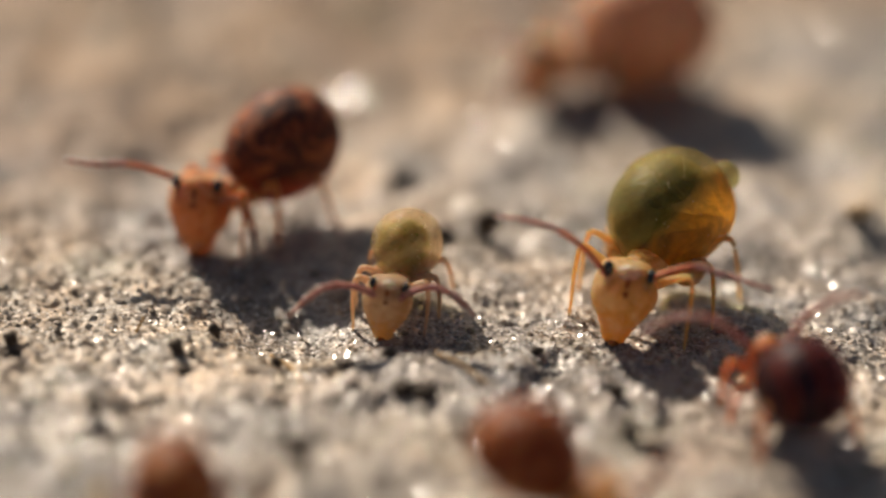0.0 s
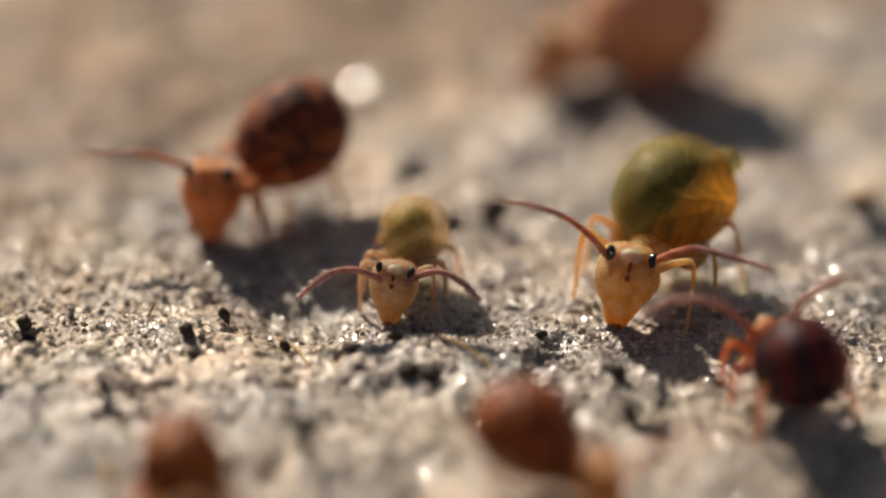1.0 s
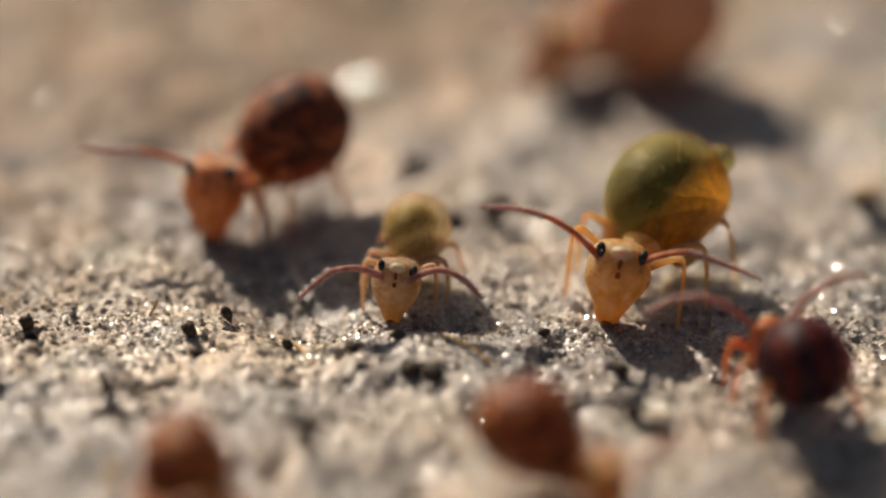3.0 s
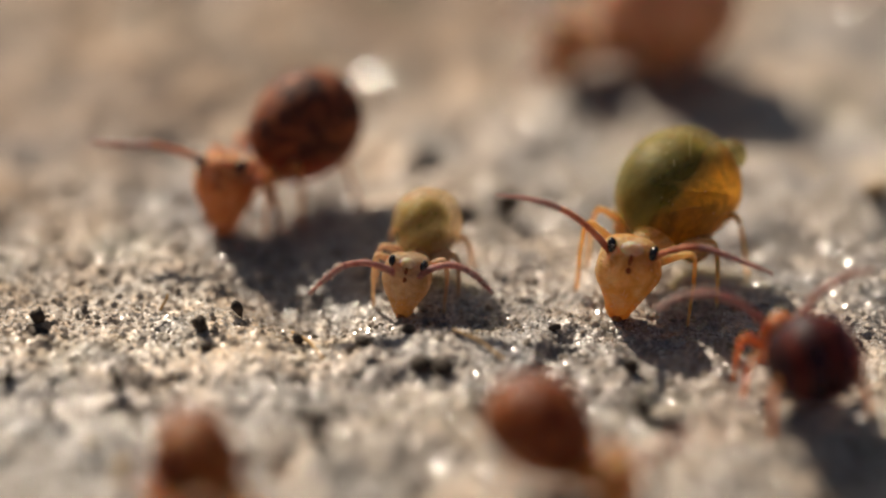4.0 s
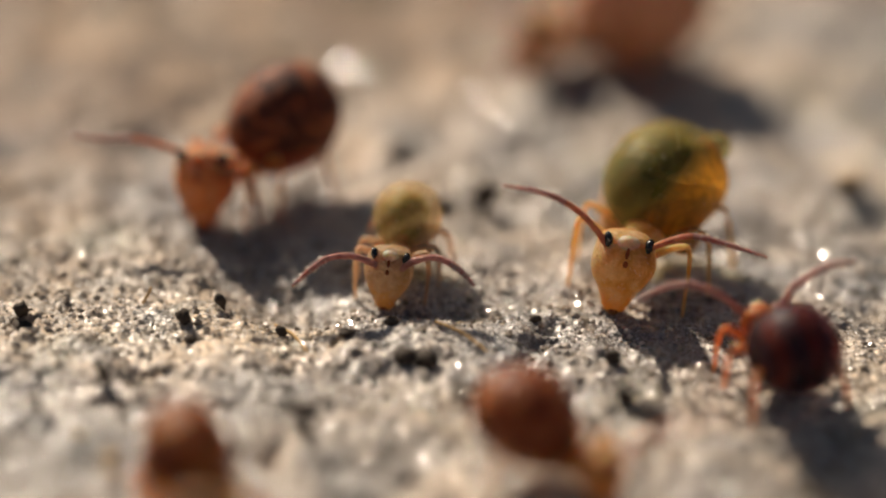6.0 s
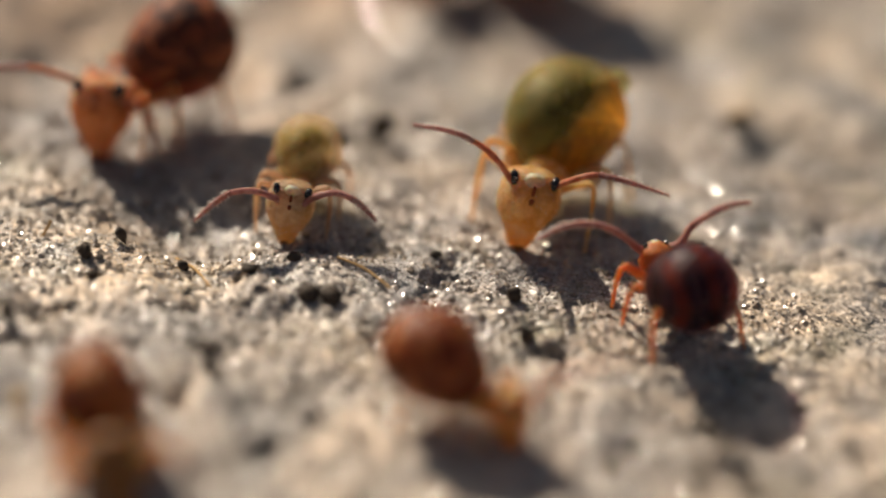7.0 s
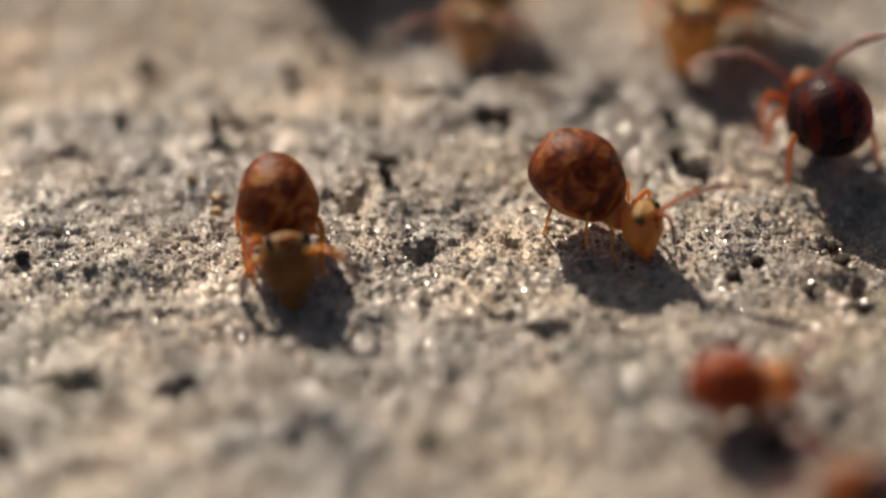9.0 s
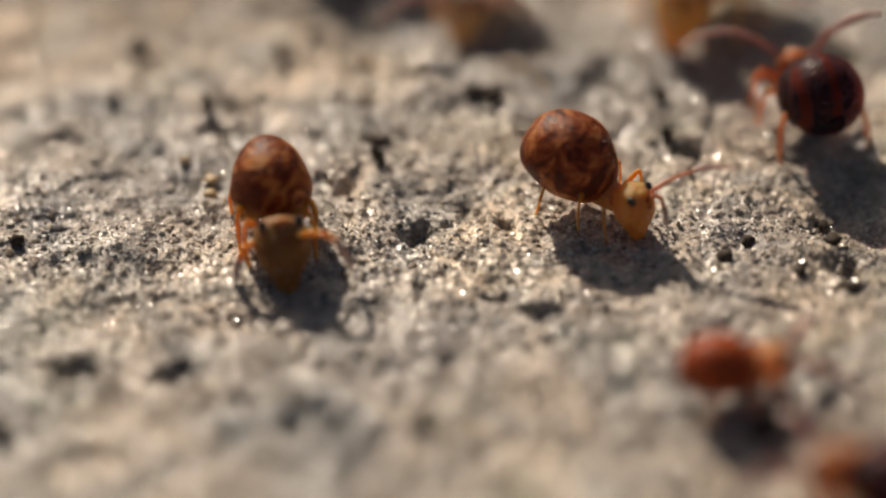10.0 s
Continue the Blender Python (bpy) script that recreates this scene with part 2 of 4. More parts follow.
STONE = stone_material()
GRAIN = grain_material("sand_grain", (0.24, 0.205, 0.165), (0.46, 0.40, 0.33), (0.74, 0.68, 0.60), 0.22)
DARK = grain_material("dark_fleck", (0.016, 0.013, 0.012), (0.04, 0.033, 0.028), (0.075, 0.06, 0.048), 0.7, spec=0.12)
STRAW = grain_material("straw", (0.52, 0.34, 0.14), (0.58, 0.38, 0.17), (0.62, 0.46, 0.26), 0.3)
QUARTZ = quartz_material()
EYE = eye_material()
HAIR = hair_material()
AMBER = skin_material("amber_cuticle", [(0.36, (0.52, 0.35, 0.20)), (0.5, (0.68, 0.50, 0.32)), (0.64, (0.82, 0.68, 0.49))], 4200, reach=0.0003, radius=(1.0, 0.65, 0.38), rough=0.4, bump=0.00002, belly=((0.80, 0.53, 0.22), 0.05, 0.45, 0.0), glow=0.55)
RUSTY = skin_material("rusty_cuticle", [(0.3, (0.40, 0.11, 0.03)), (0.6, (0.58, 0.20, 0.06))], reach=0.0003)
ORANGE = skin_material("orange_cuticle", [(0.36, (0.54, 0.19, 0.06)), (0.5, (0.76, 0.37, 0.15)), (0.64, (0.86, 0.54, 0.29))], 3200, reach=0.0003, bump=0.00002, glow=0.45)
PALE = skin_material("pale_cuticle", [(0.3, (0.66, 0.55, 0.40)), (0.6, (0.82, 0.73, 0.57))], reach=0.0003, glow=0.3)
GOLD = skin_material("gold_cuticle", [(0.36, (0.64, 0.37, 0.13)), (0.5, (0.80, 0.54, 0.24)), (0.64, (0.88, 0.70, 0.41))], 3400, reach=0.0003, radius=(1.0, 0.55, 0.2), rough=0.4, bump=0.00002, belly=((0.90, 0.48, 0.11), 0.05, 0.45, 0.0), glow=0.56)
GOLDEN_LEG = skin_material("golden_leg", [(0.3, (0.84, 0.50, 0.20)), (0.6, (0.93, 0.70, 0.38))], 6000, 0.9, 0.00015, rough=0.35, glow=0.66)
AMBER_LEG = skin_material("amber_leg", [(0.3, (0.76, 0.32, 0.045)), (0.6, (0.88, 0.46, 0.10))], 6000, 0.9, 0.00015, glow=0.45)
TAWNY = skin_material("tawny_cuticle", [(0.3, (0.64, 0.30, 0.08)), (0.5, (0.78, 0.45, 0.16)), (0.7, (0.84, 0.57, 0.27))], reach=0.0004, glow=0.5)
# honey brown of mouths and one bent head, deepened for that head's shade
HONEY = skin_material("honey_cuticle", [(0.3, (0.21, 0.085, 0.02)), (0.6, (0.35, 0.16, 0.042))], reach=0.0003, glow=0.12)
BLUSH = skin_material("blush_leg", [(0.3, (0.68, 0.48, 0.33)), (0.6, (0.86, 0.68, 0.51))], 6000, 0.9, 0.0001, radius=(1.0, 0.75, 0.5), rough=0.35, glow=0.5)
TANGERINE = skin_material("tangerine_leg", [(0.3, (0.70, 0.25, 0.08)), (0.6, (0.84, 0.42, 0.17))], 6000, 0.9, 0.00015, glow=0.5)
MAUVE = skin_material("mauve_antenna", [(0.35, (0.44, 0.20, 0.18)), (0.6, (0.66, 0.38, 0.34))], 9000, 0.5, 0.00006, rough=0.3, glow=0.35)
ROSY_GOLD = skin_material("rosy_gold_antenna", [(0.35, (0.60, 0.22, 0.13)), (0.6, (0.80, 0.38, 0.22))], 9000, 0.6, 0.00006, glow=0.3)
RUST = skin_material("rust_mark", [(0.35, (0.20, 0.05, 0.02)), (0.65, (0.34, 0.10, 0.04))], 9000, 0.3, 0.00005, glow=0.05)
OLIVE = skin_material("amber_shell", [(0.40, (0.58, 0.39, 0.22)), (0.58, (0.78, 0.59, 0.38))], 2600, 0.8, 0.0003, clear=0.70, rough=0.3, tint=(1.0, 0.95, 0.80), flank=((0.76, 0.54, 0.34), -1.0, -0.5, -0.05, 0.2), glow=0.4)
OLIVE_CORE = skin_material("olive_gut", [(0.32, (0.21, 0.21, 0.06)), (0.52, (0.34, 0.33, 0.115)), (0.68, (0.45, 0.41, 0.17))], 1800, 0.9, 0.0003)
OLIVE_HAZE = skin_material("olive_haze", [(0.36, (0.38, 0.36, 0.13)), (0.64, (0.54, 0.47, 0.21))], 2400, 0.9, 0.0003, clear=0.55, tint=(0.97, 0.95, 0.72), glow=0.4)
GREEN = skin_material("ochre_shell", [(0.40, (0.31, 0.24, 0.09)), (0.58, (0.52, 0.40, 0.17))], 1800, 0.8, 0.0003, clear=0.78, tint=(0.97, 0.95, 0.72), glow=0.4, flank=((0.90, 0.40, 0.045), -1.0, -0.40, -0.16, 0.46))
GREEN_CORE = skin_material("green_gut", [(0.32, (0.085, 0.090, 0.032)), (0.52, (0.165, 0.165, 0.062)), (0.70, (0.28, 0.25, 0.095))], 1300, 0.9, 0.0003)
GREEN_HAZE = skin_material("green_haze", [(0.40, (0.20, 0.19, 0.075)), (0.62, (0.37, 0.30, 0.115))], 1500, 0.9, 0.0003, clear=0.55, tint=(0.96, 0.94, 0.66), glow=0.35)
MOTTLED = skin_material("mottled_abdomen", [(0.39, (0.075, 0.025, 0.016)), (0.51, (0.19, 0.058, 0.029)), (0.63, (0.52, 0.16, 0.055))], 3000, 0.65, 0.00018, distort=2.3, rough=0.6, belly=((0.58, 0.13, 0.07), 0.46, 0.78, 0.0), glow=0.32)
BROWN = skin_material("brown_abdomen", [(0.40, (0.13, 0.035, 0.016)), (0.50, (0.38, 0.11, 0.034)), (0.62, (0.70, 0.32, 0.11))], 2700, 0.7, 0.0003, distort=2.2, rough=0.38, belly=((0.72, 0.36, 0.13), 0.20, 0.42, 0.0), glow=0.42)
RUSSET = skin_material("russet_abdomen", [(0.35, (0.30, 0.05, 0.012)), (0.6, (0.54, 0.125, 0.026))], 1500, 0.8)
CHESTNUT = skin_material("chestnut_abdomen", [(0.40, (0.17, 0.046, 0.018)), (0.50, (0.38, 0.12, 0.036)), (0.62, (0.70, 0.36, 0.12))], 2500, 0.75, 0.0003, distort=2.1, rough=0.4, belly=((0.92, 0.50, 0.12), 0.24, 0.52, 0.0), glow=0.42)
DUSK = skin_material("ruby_shell", [(0.42, (0.055, 0.032, 0.055)), (0.60, (0.14, 0.045, 0.055))], 2300, 0.7, 0.0002, rough=0.35, clear=0.42, tint=(0.7, 0.45, 0.5), glow=0.4, flank=((0.70, 0.16, 0.04), 1.0, -0.25, 0.22, 0.12), bands=((0.27, 0.045, 0.028), 0.30, 0.4))
DUSK_CORE = skin_material("dark_gut", [(0.42, (0.008, 0.005, 0.010)), (0.60, (0.035, 0.010, 0.014))], 1500, 0.6, 0.0002, glow=0.0)
DUSK_HAZE = skin_material("plum_haze", [(0.42, (0.018, 0.008, 0.014)), (0.60, (0.08, 0.018, 0.02))], 1500, 0.8, 0.0003, clear=0.30, tint=(0.9, 0.5, 0.5))
PEACH = skin_material("peach_cuticle", [(0.3, (0.68, 0.38, 0.18)), (0.6, (0.82, 0.54, 0.30))], reach=0.0003, glow=0.35)
ROSE = skin_material("rosy_abdomen", [(0.35, (0.56, 0.28, 0.16)), (0.6, (0.80, 0.49, 0.31))], 1300, 0.8, glow=0.3)


# ---- relief of the slab, in millimetres ----
LATTICE = np.random.RandomState(7).rand(256, 256)


def value_noise(x, y, size, shift=0):
    u, v = np.asarray(x) / size + shift * 17.3, np.asarray(y) / size + shift * 5.9
    i, j = np.floor(u).astype(int), np.floor(v).astype(int)
    a, b = u - i, v - j
    a, b = a * a * (3 - 2 * a), b * b * (3 - 2 * b)
    g = lambda p, q: LATTICE[p % 256, q % 256]
    return (g(i, j) * (1 - a) + g(i + 1, j) * a) * (1 - b) + (g(i, j + 1) * (1 - a) + g(i + 1, j + 1) * a) * b - 0.5


# small hollows: x, y, radius, depth
HOLLOWS = [(-0.09, 0.08, 0.085, 0.02), (0.10, 0.06, 0.09, 0.02), (-1.32, 0.72, 0.07, 0.08), (-0.68, 0.49, 0.09, 0.1), (-0.52, 0.65, 0.08, 0.09),
           (-1.23, -0.06, 0.08, 0.06), (-2.58, -0.14, 0.12, 0.1), (1.20, 0.52, 0.11, 0.15), (1.49, 0.32, 0.08, 0.12), (2.16, -0.71, 0.12, 0.14),
           (-3.83, 0.67, 0.13, 0.14), (-0.10, 4.54, 0.2, 0.18), (0.32, 3.32, 0.16, 0.12), (-1.24, -1.46, 0.14, 0.12), (-0.06, -1.71, 0.12, 0.11),
           (0.70, -3.30, 0.12, 0.12), (-2.50, -4.29, 0.16, 0.12), (-2.05, -3.47, 0.1, 0.09), (-3.50, -4.35, 0.16, 0.14), (3.63, -2.53, 0.14, 0.15),
           (3.47, -1.76, 0.14, 0.15), (-0.45, -2.14, 0.12, 0.18), (0.36, -2.05, 0.1, 0.11), (-0.15, -4.94, 0.16, 0.1), (-1.18, -4.79, 0.14, 0.09)]


def relief(x, y):
    x, y = np.asarray(x, float), np.asarray(y, float)
    h = 0.08 * value_noise(x, y, 2.1, 1) + 0.09 * value_noise(x, y, 0.75, 2)
    h = h + 0.085 * value_noise(x, y, 0.33, 3) + 0.038 * value_noise(x, y, 0.15, 4) + 0.024 * value_noise(x, y, 0.075, 5)
    rid = np.abs(value_noise(x + 0.2 * value_noise(x, y, 0.3, 9), y, 0.22, 7)) + 0.6 * np.abs(value_noise(x, y, 0.10, 10))
    h = h - 0.03 * np.clip(0.22 - rid, 0, 1) / 0.22
    # pinholes
    h = h - 0.07 * np.clip(value_noise(x + 0.1 * value_noise(x, y, 0.1, 20), y, 0.16, 18) - 0.31, 0, 0.2) / 0.2
    h = h + 0.03 * np.abs(value_noise(x + 0.3 * value_noise(x, y, 0.5, 8), y * 1.6, 0.5, 6)) * 2
    wx, wy = x + 0.22 * value_noise(x, y, 0.14, 11) + 0.10 * value_noise(x, y, 0.06, 13), y + 0.22 * value_noise(x, y, 0.14, 12) + 0.10 * value_noise(x, y, 0.06, 14)
    for i, (a, b, r, d) in enumerate(HOLLOWS):
        u, v, st = (x, y, 1.5) if i < 2 else (wx, wy, 1.0)
        k = ((u - a) ** 2 * (0.6 + 0.3 * (i % 3)) + (v - b) ** 2) / r ** 2
        h = h - st * d * np.exp(-k ** 2 * 0.7)
    mound = ((x - 4.70) / 0.5) ** 2 + ((y - 3.65) / 0.45) ** 2
    h = h + (0.17 * value_noise(x, y * 0.8, 0.6, 15) + 0.22 * value_noise(x, y * 0.7, 1.3, 16)) * np.clip((y - 3.0) / 2.0, 0, 1)
    # dip added so the shadow here falls longer and the corner darker
    dip = ((x - 3.75) / 0.6) ** 2 + ((y + 1.55) / 0.6) ** 2
    h = h - 0.22 * np.exp(-dip)
    rim = ((x - 0.25) / 0.8) ** 2 + ((y - 0.60) / np.where(y > 0.6, 0.32, 0.62)) ** 2
    h = h + 0.19 * np.exp(-rim)
    basin = ((x + 1.15) / 0.70) ** 2 + ((y - 1.40) / 0.55) ** 2
    return h + 0.17 * np.exp(-mound) - 0.27 * np.exp(-basin)


def floor_at(x, y):
    return float(relief(x, y))


def axis_steps(spans):
    out = [spans[0][0]]
    for a, b, step in spans:
        out += list(np.linspace(a, b, max(2, round((b - a) / step) + 1))[1:])
    return np.array(out)


def mesh_from(name, verts, faces, mats, smooth=True):
    me = bpy.data.meshes.new(name)
    me.from_pydata(verts, [], faces)
    for m in mats:
        me.materials.append(m)
    if smooth:
        me.polygons.foreach_set("use_smooth", [True] * len(me.polygons))
    me.update()
    return me


def build_ground():
    xs = axis_steps([(-4000, -400, 300), (-400, -30, 30), (-30, -12, 1.5), (-12, -6, 0.3), (-6, -4, 0.07), (-4, 4.6, 0.026), (4.6, 7, 0.07), (7, 12, 0.3), (12, 30, 1.5), (30, 400, 30), (400, 4000, 300)])
    ys = axis_steps([(-4000, -400, 300), (-400, -30, 30), (-30, -12, 1.5), (-12, -7.5, 0.3), (-7.5, -5, 0.06), (-5, 3, 0.026), (3, 8, 0.05), (8, 15, 0.12), (15, 30, 1.0), (30, 400, 30), (400, 4000, 300)])
    gx, gy = np.meshgrid(xs, ys)
    z = relief(gx, gy)
    nx, ny = len(xs), len(ys)
    top = np.stack([gx.ravel(), gy.ravel(), z.ravel()], 1) * 0.001
    idx = np.arange(nx * ny).reshape(ny, nx)
    quads = np.stack([idx[:-1, :-1], idx[:-1, 1:], idx[1:, 1:], idx[1:, :-1]], -1).reshape(-1, 4)
    verts, faces = top.tolist(), quads.tolist()
    edge = list(idx[0, :]) + list(idx[1:, -1]) + list(idx[-1, -2::-1]) + list(idx[-2:0:-1, 0])
    base = len(verts)
    verts += [(verts[i][0], verts[i][1], -0.04) for i in edge]
    k = len(edge)
    faces += [(edge[i], base + i, base + (i + 1) % k, edge[(i + 1) % k]) for i in range(k)]
    faces.append([base + i for i in range(k)][::-1])
    tagged(new("ground", mesh_from("ground", verts, faces, [STONE])), "rough grey-beige weathered stone slab in low sun", "stone slab", kind="structure")


# ---- small helpers for shapes ----
def part(name, bm, mat, parent, label="", smooth=True):
    me = bpy.data.meshes.new(name)
    bmesh.ops.recalc_face_normals(bm, faces=bm.faces)
    bm.to_mesh(me)
    bm.free()
    me.materials.append(mat)
    me.polygons.foreach_set("use_smooth", [smooth] * len(me.polygons))
    ob = new(name, me)
    ob.parent = parent
    return tagged(ob, label)


def loft(bm, rings, seg=20):
    """Closed skin through rings (centre, half axis u, half axis v), in millimetres."""
    rows = []
    for c, u, v in rings:
        rows.append([bm.verts.new((Vector(c) + Vector(u) * math.cos(2 * math.pi * k / seg) + Vector(v) * math.sin(2 * math.pi * k / seg)) * 0.001) for k in range(seg)])
    for a, b in zip(rows, rows[1:]):
        for k in range(seg):
            bm.faces.new((a[k], a[(k + 1) % seg], b[(k + 1) % seg], b[k]))
    for row, (c, u, v) in ((rows[0], rings[0]), (rows[-1], rings[-1])):
        tip = bm.verts.new(Vector(c) * 0.001)
        for k in range(seg):
            bm.faces.new((row[k], row[(k + 1) % seg], tip))


def spline(pts, count):
    pts = [Vector(p) for p in pts]
    ext = [2 * pts[0] - pts[1]] + pts + [2 * pts[-1] - pts[-2]]
    out = []
    n = len(pts) - 1
    for k in range(count + 1):
        s = min(k / count * n, n - 1e-6)
        i, t = int(s), s - int(s)
        a, b, c, d = ext[i:i + 4]
        out.append(0.5 * (2 * b + (c - a) * t + (2 * a - 5 * b + 4 * c - d) * t * t + (3 * b - a - 3 * c + d) * t ** 3))
    return out


def tube(bm, pts, radii, seg=8):
    """Round limb along pts; radii one for each point."""
    rings = []
    for i, p in enumerate(pts):
        d = (pts[min(i + 1, len(pts) - 1)] - pts[max(i - 1, 0)]).normalized()
        u = d.cross(Vector((0.3, 0.2, 1))).normalized()
        rings.append((p, u * radii[i], d.cross(u) * radii[i]))
    loft(bm, rings, seg)


def ellipsoid(bm, c, rx, ry, rz, turn=None, rings=12, seg=16):
    turn = turn or Matrix.Identity(3)
    rows = []
    for i in range(1, rings):
        a = math.pi * i / rings
        rows.append((Vector(c) + turn @ Vector((0, 0, math.cos(a) * rz)), turn @ Vector((math.sin(a) * rx, 0, 0)), turn @ Vector((0, math.sin(a) * ry, 0))))
    loft(bm, rows, seg)


def hairs(bm, rng, pts, radii, count, length):
    """Short bristles that stand off a limb."""
    for _ in range(count):
        i = rng.randrange(1, len(pts))
        d = (pts[i] - pts[i - 1]).normalized()
        o = Vector((rng.gauss(0, 1), rng.gauss(0, 1), rng.gauss(0, 1)))
        o = (o - d * o.dot(d)).normalized()
        spike(bm, pts[i] + o * radii[i] * 0.8, pts[i] + o * (radii[i] + length) + d * length * 0.6, 0.004)


def spike(bm, a, b, r):
    d = (b - a).normalized()
    u = d.cross(Vector((0.31, 0.77, 0.53))).normalized() * r
    v = d.cross(u)
    ring = [bm.verts.new((a + u * math.cos(k * 2.094) + v * math.sin(k * 2.094)) * 0.001) for k in range(3)]
    tip = bm.verts.new(b * 0.001)
    for k in range(3):
        bm.faces.new((ring[k], ring[(k + 1) % 3], tip))


# ---- springtail ----
def springtail(label, x, y, heading, width, height, head, head_size, skin, head_skin, antennae, limb, rise=20, length=1.12, seed=1, reach=1.0, pale=None, depth=1.0, core=None, turn_head=0, roll_head=0, nod=0, legs=None, feeler=None, hind=(0.0, -0.80, -0.42, 0.30), taper=0.10, lobes=None):
    """A globular springtail that stands over (x, y) in mm. head: its centre forward and up; local y is forward, x its right."""
    rng = random.Random(seed)
    base = floor_at(x, y)
    root = new("springtail")
    root.matrix_basis = pose(x * 0.001, y * 0.001, 0, 0, 0, heading)
    tagged(root, label, "springtail", "springtails on the slab")
    turn = Matrix.Rotation(radians(heading), 3, "Z")
    w = width / 2
    leg_skin = legs or (TANGERINE if head_skin in (ORANGE, RUSTY) else BLUSH)
    hy, hz = head

    # abdomen: an egg, broader behind, its hind end raised
    bm = bmesh.new()
    axis = Matrix.Rotation(radians(-rise), 3, "X")
    rings = []
    for i in range(1, 30):
        a = math.pi * i / 30
        s = -math.cos(a)
        r = math.sin(a) ** 0.92 * (1.0 - taper * s)
        lump = 1 + 0.02 * math.sin(7 * s + seed)
        c = Vector((0, 0, height)) + axis @ Vector((0, s * w * length, 0.06 * w * math.cos(2 * s)))
        rings.append((c, axis @ Vector((w * r * lump, 0, 0)), axis @ Vector((0, 0, w * r * depth))))
    loft(bm, rings, 36)
    for v in bm.verts:
        q = Vector((v.co.x, v.co.y, v.co.z)) * 1000
        k = noise.noise(q * (2.4 / w * 0.4) + Vector((seed * 3.1, 0, 0)))
        v.co += (q - Vector((0, 0, height))).normalized() * 0.00005 * w * k
    part("abdomen", bm, skin, root)
    if core:
        gut, haze, side, size, hue = core
        for name, mat, k, tag in (("gut", gut, size, f"dark {hue} gut seen through the skin"), ("fat_body", haze, size + 0.11, f"cloudy {hue} layer under the skin")):
            bm = bmesh.new()
            ellipsoid(bm, Vector((side * w * (1.85 - k), 0.08 * w, height + 0.02 * w)), w * k, w * k * 1.0, w * k * length, axis @ Matrix.Rotation(radians(90), 3, "X"), 18, 26)
            part(name, bm, mat, root, tag)
    # hind lobe
    bm = bmesh.new()
    ellipsoid(bm, Vector((0, 0, height)) + axis @ Vector((w * hind[0], w * length * hind[1], w * hind[2])), w * hind[3], w * hind[3], w * hind[3] * 0.87, axis, 8, 14)
    part("hind_lobe", bm, core[1] if core else skin, root)
    for side in (1, -1) if lobes else ():
        bm = bmesh.new()
        ellipsoid(bm, Vector((side * w * 0.58, w * length * 0.50, height * 0.60)), w * 0.30, w * 0.36, w * 0.34, axis, 10, 14)
        part("side_lobe", bm, lobes, root, "paler rounded lobe above the legs")
    # bristles of the back
    bm = bmesh.new()
    for _ in range(90):
        o = Vector((rng.gauss(0, 1), rng.gauss(0, 1), rng.gauss(0.3, 1))).normalized()
        p = Vector((0, 0, height)) + axis @ Vector((o.x * w, o.y * w * length, o.z * w * depth)) * 0.98
        spike(bm, p, p + (axis @ o) * 0.07 * w + Vector((0, -0.04 * w, 0.02)), 0.0035)
    part("bristles", bm, HAIR, root)
    # thorax
    bm = bmesh.new()
    a, b = Vector((0, w * length * 0.55, height * 0.66)), Vector((0, hy - head_size * 0.2, hz - head_size * 0.02))
    pts = [a.lerp(b, k / 8) for k in range(9)]
    tube(bm, pts, [w * (0.42 - 0.16 * k / 8) for k in range(9)], 18)
    part("thorax", bm, head_skin, root)

    # head: broad between the eyes, drawn out to the mouth below
    hs = head_size
    hc = Vector((0, hy, hz))
    bm = bmesh.new()
    down = Vector((0, 0.36, -1)).normalized()
    fore = Vector((0, 1, 0.36)).normalized()
    prof = [(-0.565, 0.05), (-0.555, 0.13), (-0.54, 0.21), (-0.51, 0.31), (-0.45, 0.39), (-0.34, 0.445), (-0.20, 0.485), (-0.05, 0.50), (0.08, 0.475), (0.22, 0.41), (0.36, 0.325),
            (0.50, 0.255), (0.62, 0.205), (0.70, 0.165), (0.745, 0.12), (0.765, 0.06)]
    rings = [(hc + down * s * hs - fore * 0.10 * hs * (s + 0.2) ** 2, Vector((r * hs, 0, 0)), fore * r * hs * (0.84 - 0.1 * s)) for s, r in prof]
    loft(bm, rings, 32)
    for v in bm.verts:
        q = v.co * 1000 - hc
        k = noise.noise(q * (3.2 / hs) + Vector((seed * 1.7, 0, 0))) + 0.5 * noise.noise(q * (8.0 / hs) + Vector((0, seed * 2.3, 0)))
        # cheeks swell beside the mouth, the forehead keeps a shallow furrow
        cheek = math.exp(-((abs(q.x) / hs - 0.26) / 0.12) ** 2 - ((q.z / hs + 0.12) / 0.22) ** 2) * (1 if q.y > 0 else 0)
        furrow = math.exp(-(q.x / hs / 0.07) ** 2 - ((q.z / hs - 0.05) / 0.3) ** 2) * (1 if q.y > 0 else 0)
        v.co += (q.normalized() * (0.028 * k + 0.035 * cheek - 0.03 * furrow) * hs) * 0.001
    hd = part("head", bm, head_skin, root)
    swing = Matrix.Rotation(radians(turn_head), 4, "Z") @ Matrix.Rotation(radians(roll_head), 4, "Y") @ Matrix.Rotation(radians(-nod), 4, "X")
    spin = Matrix.Translation(hc) @ swing @ Matrix.Translation(-hc)
    hd.matrix_basis = Matrix.Translation(hc * 0.001) @ swing @ Matrix.Translation(hc * -0.001)
    bm = bmesh.new()
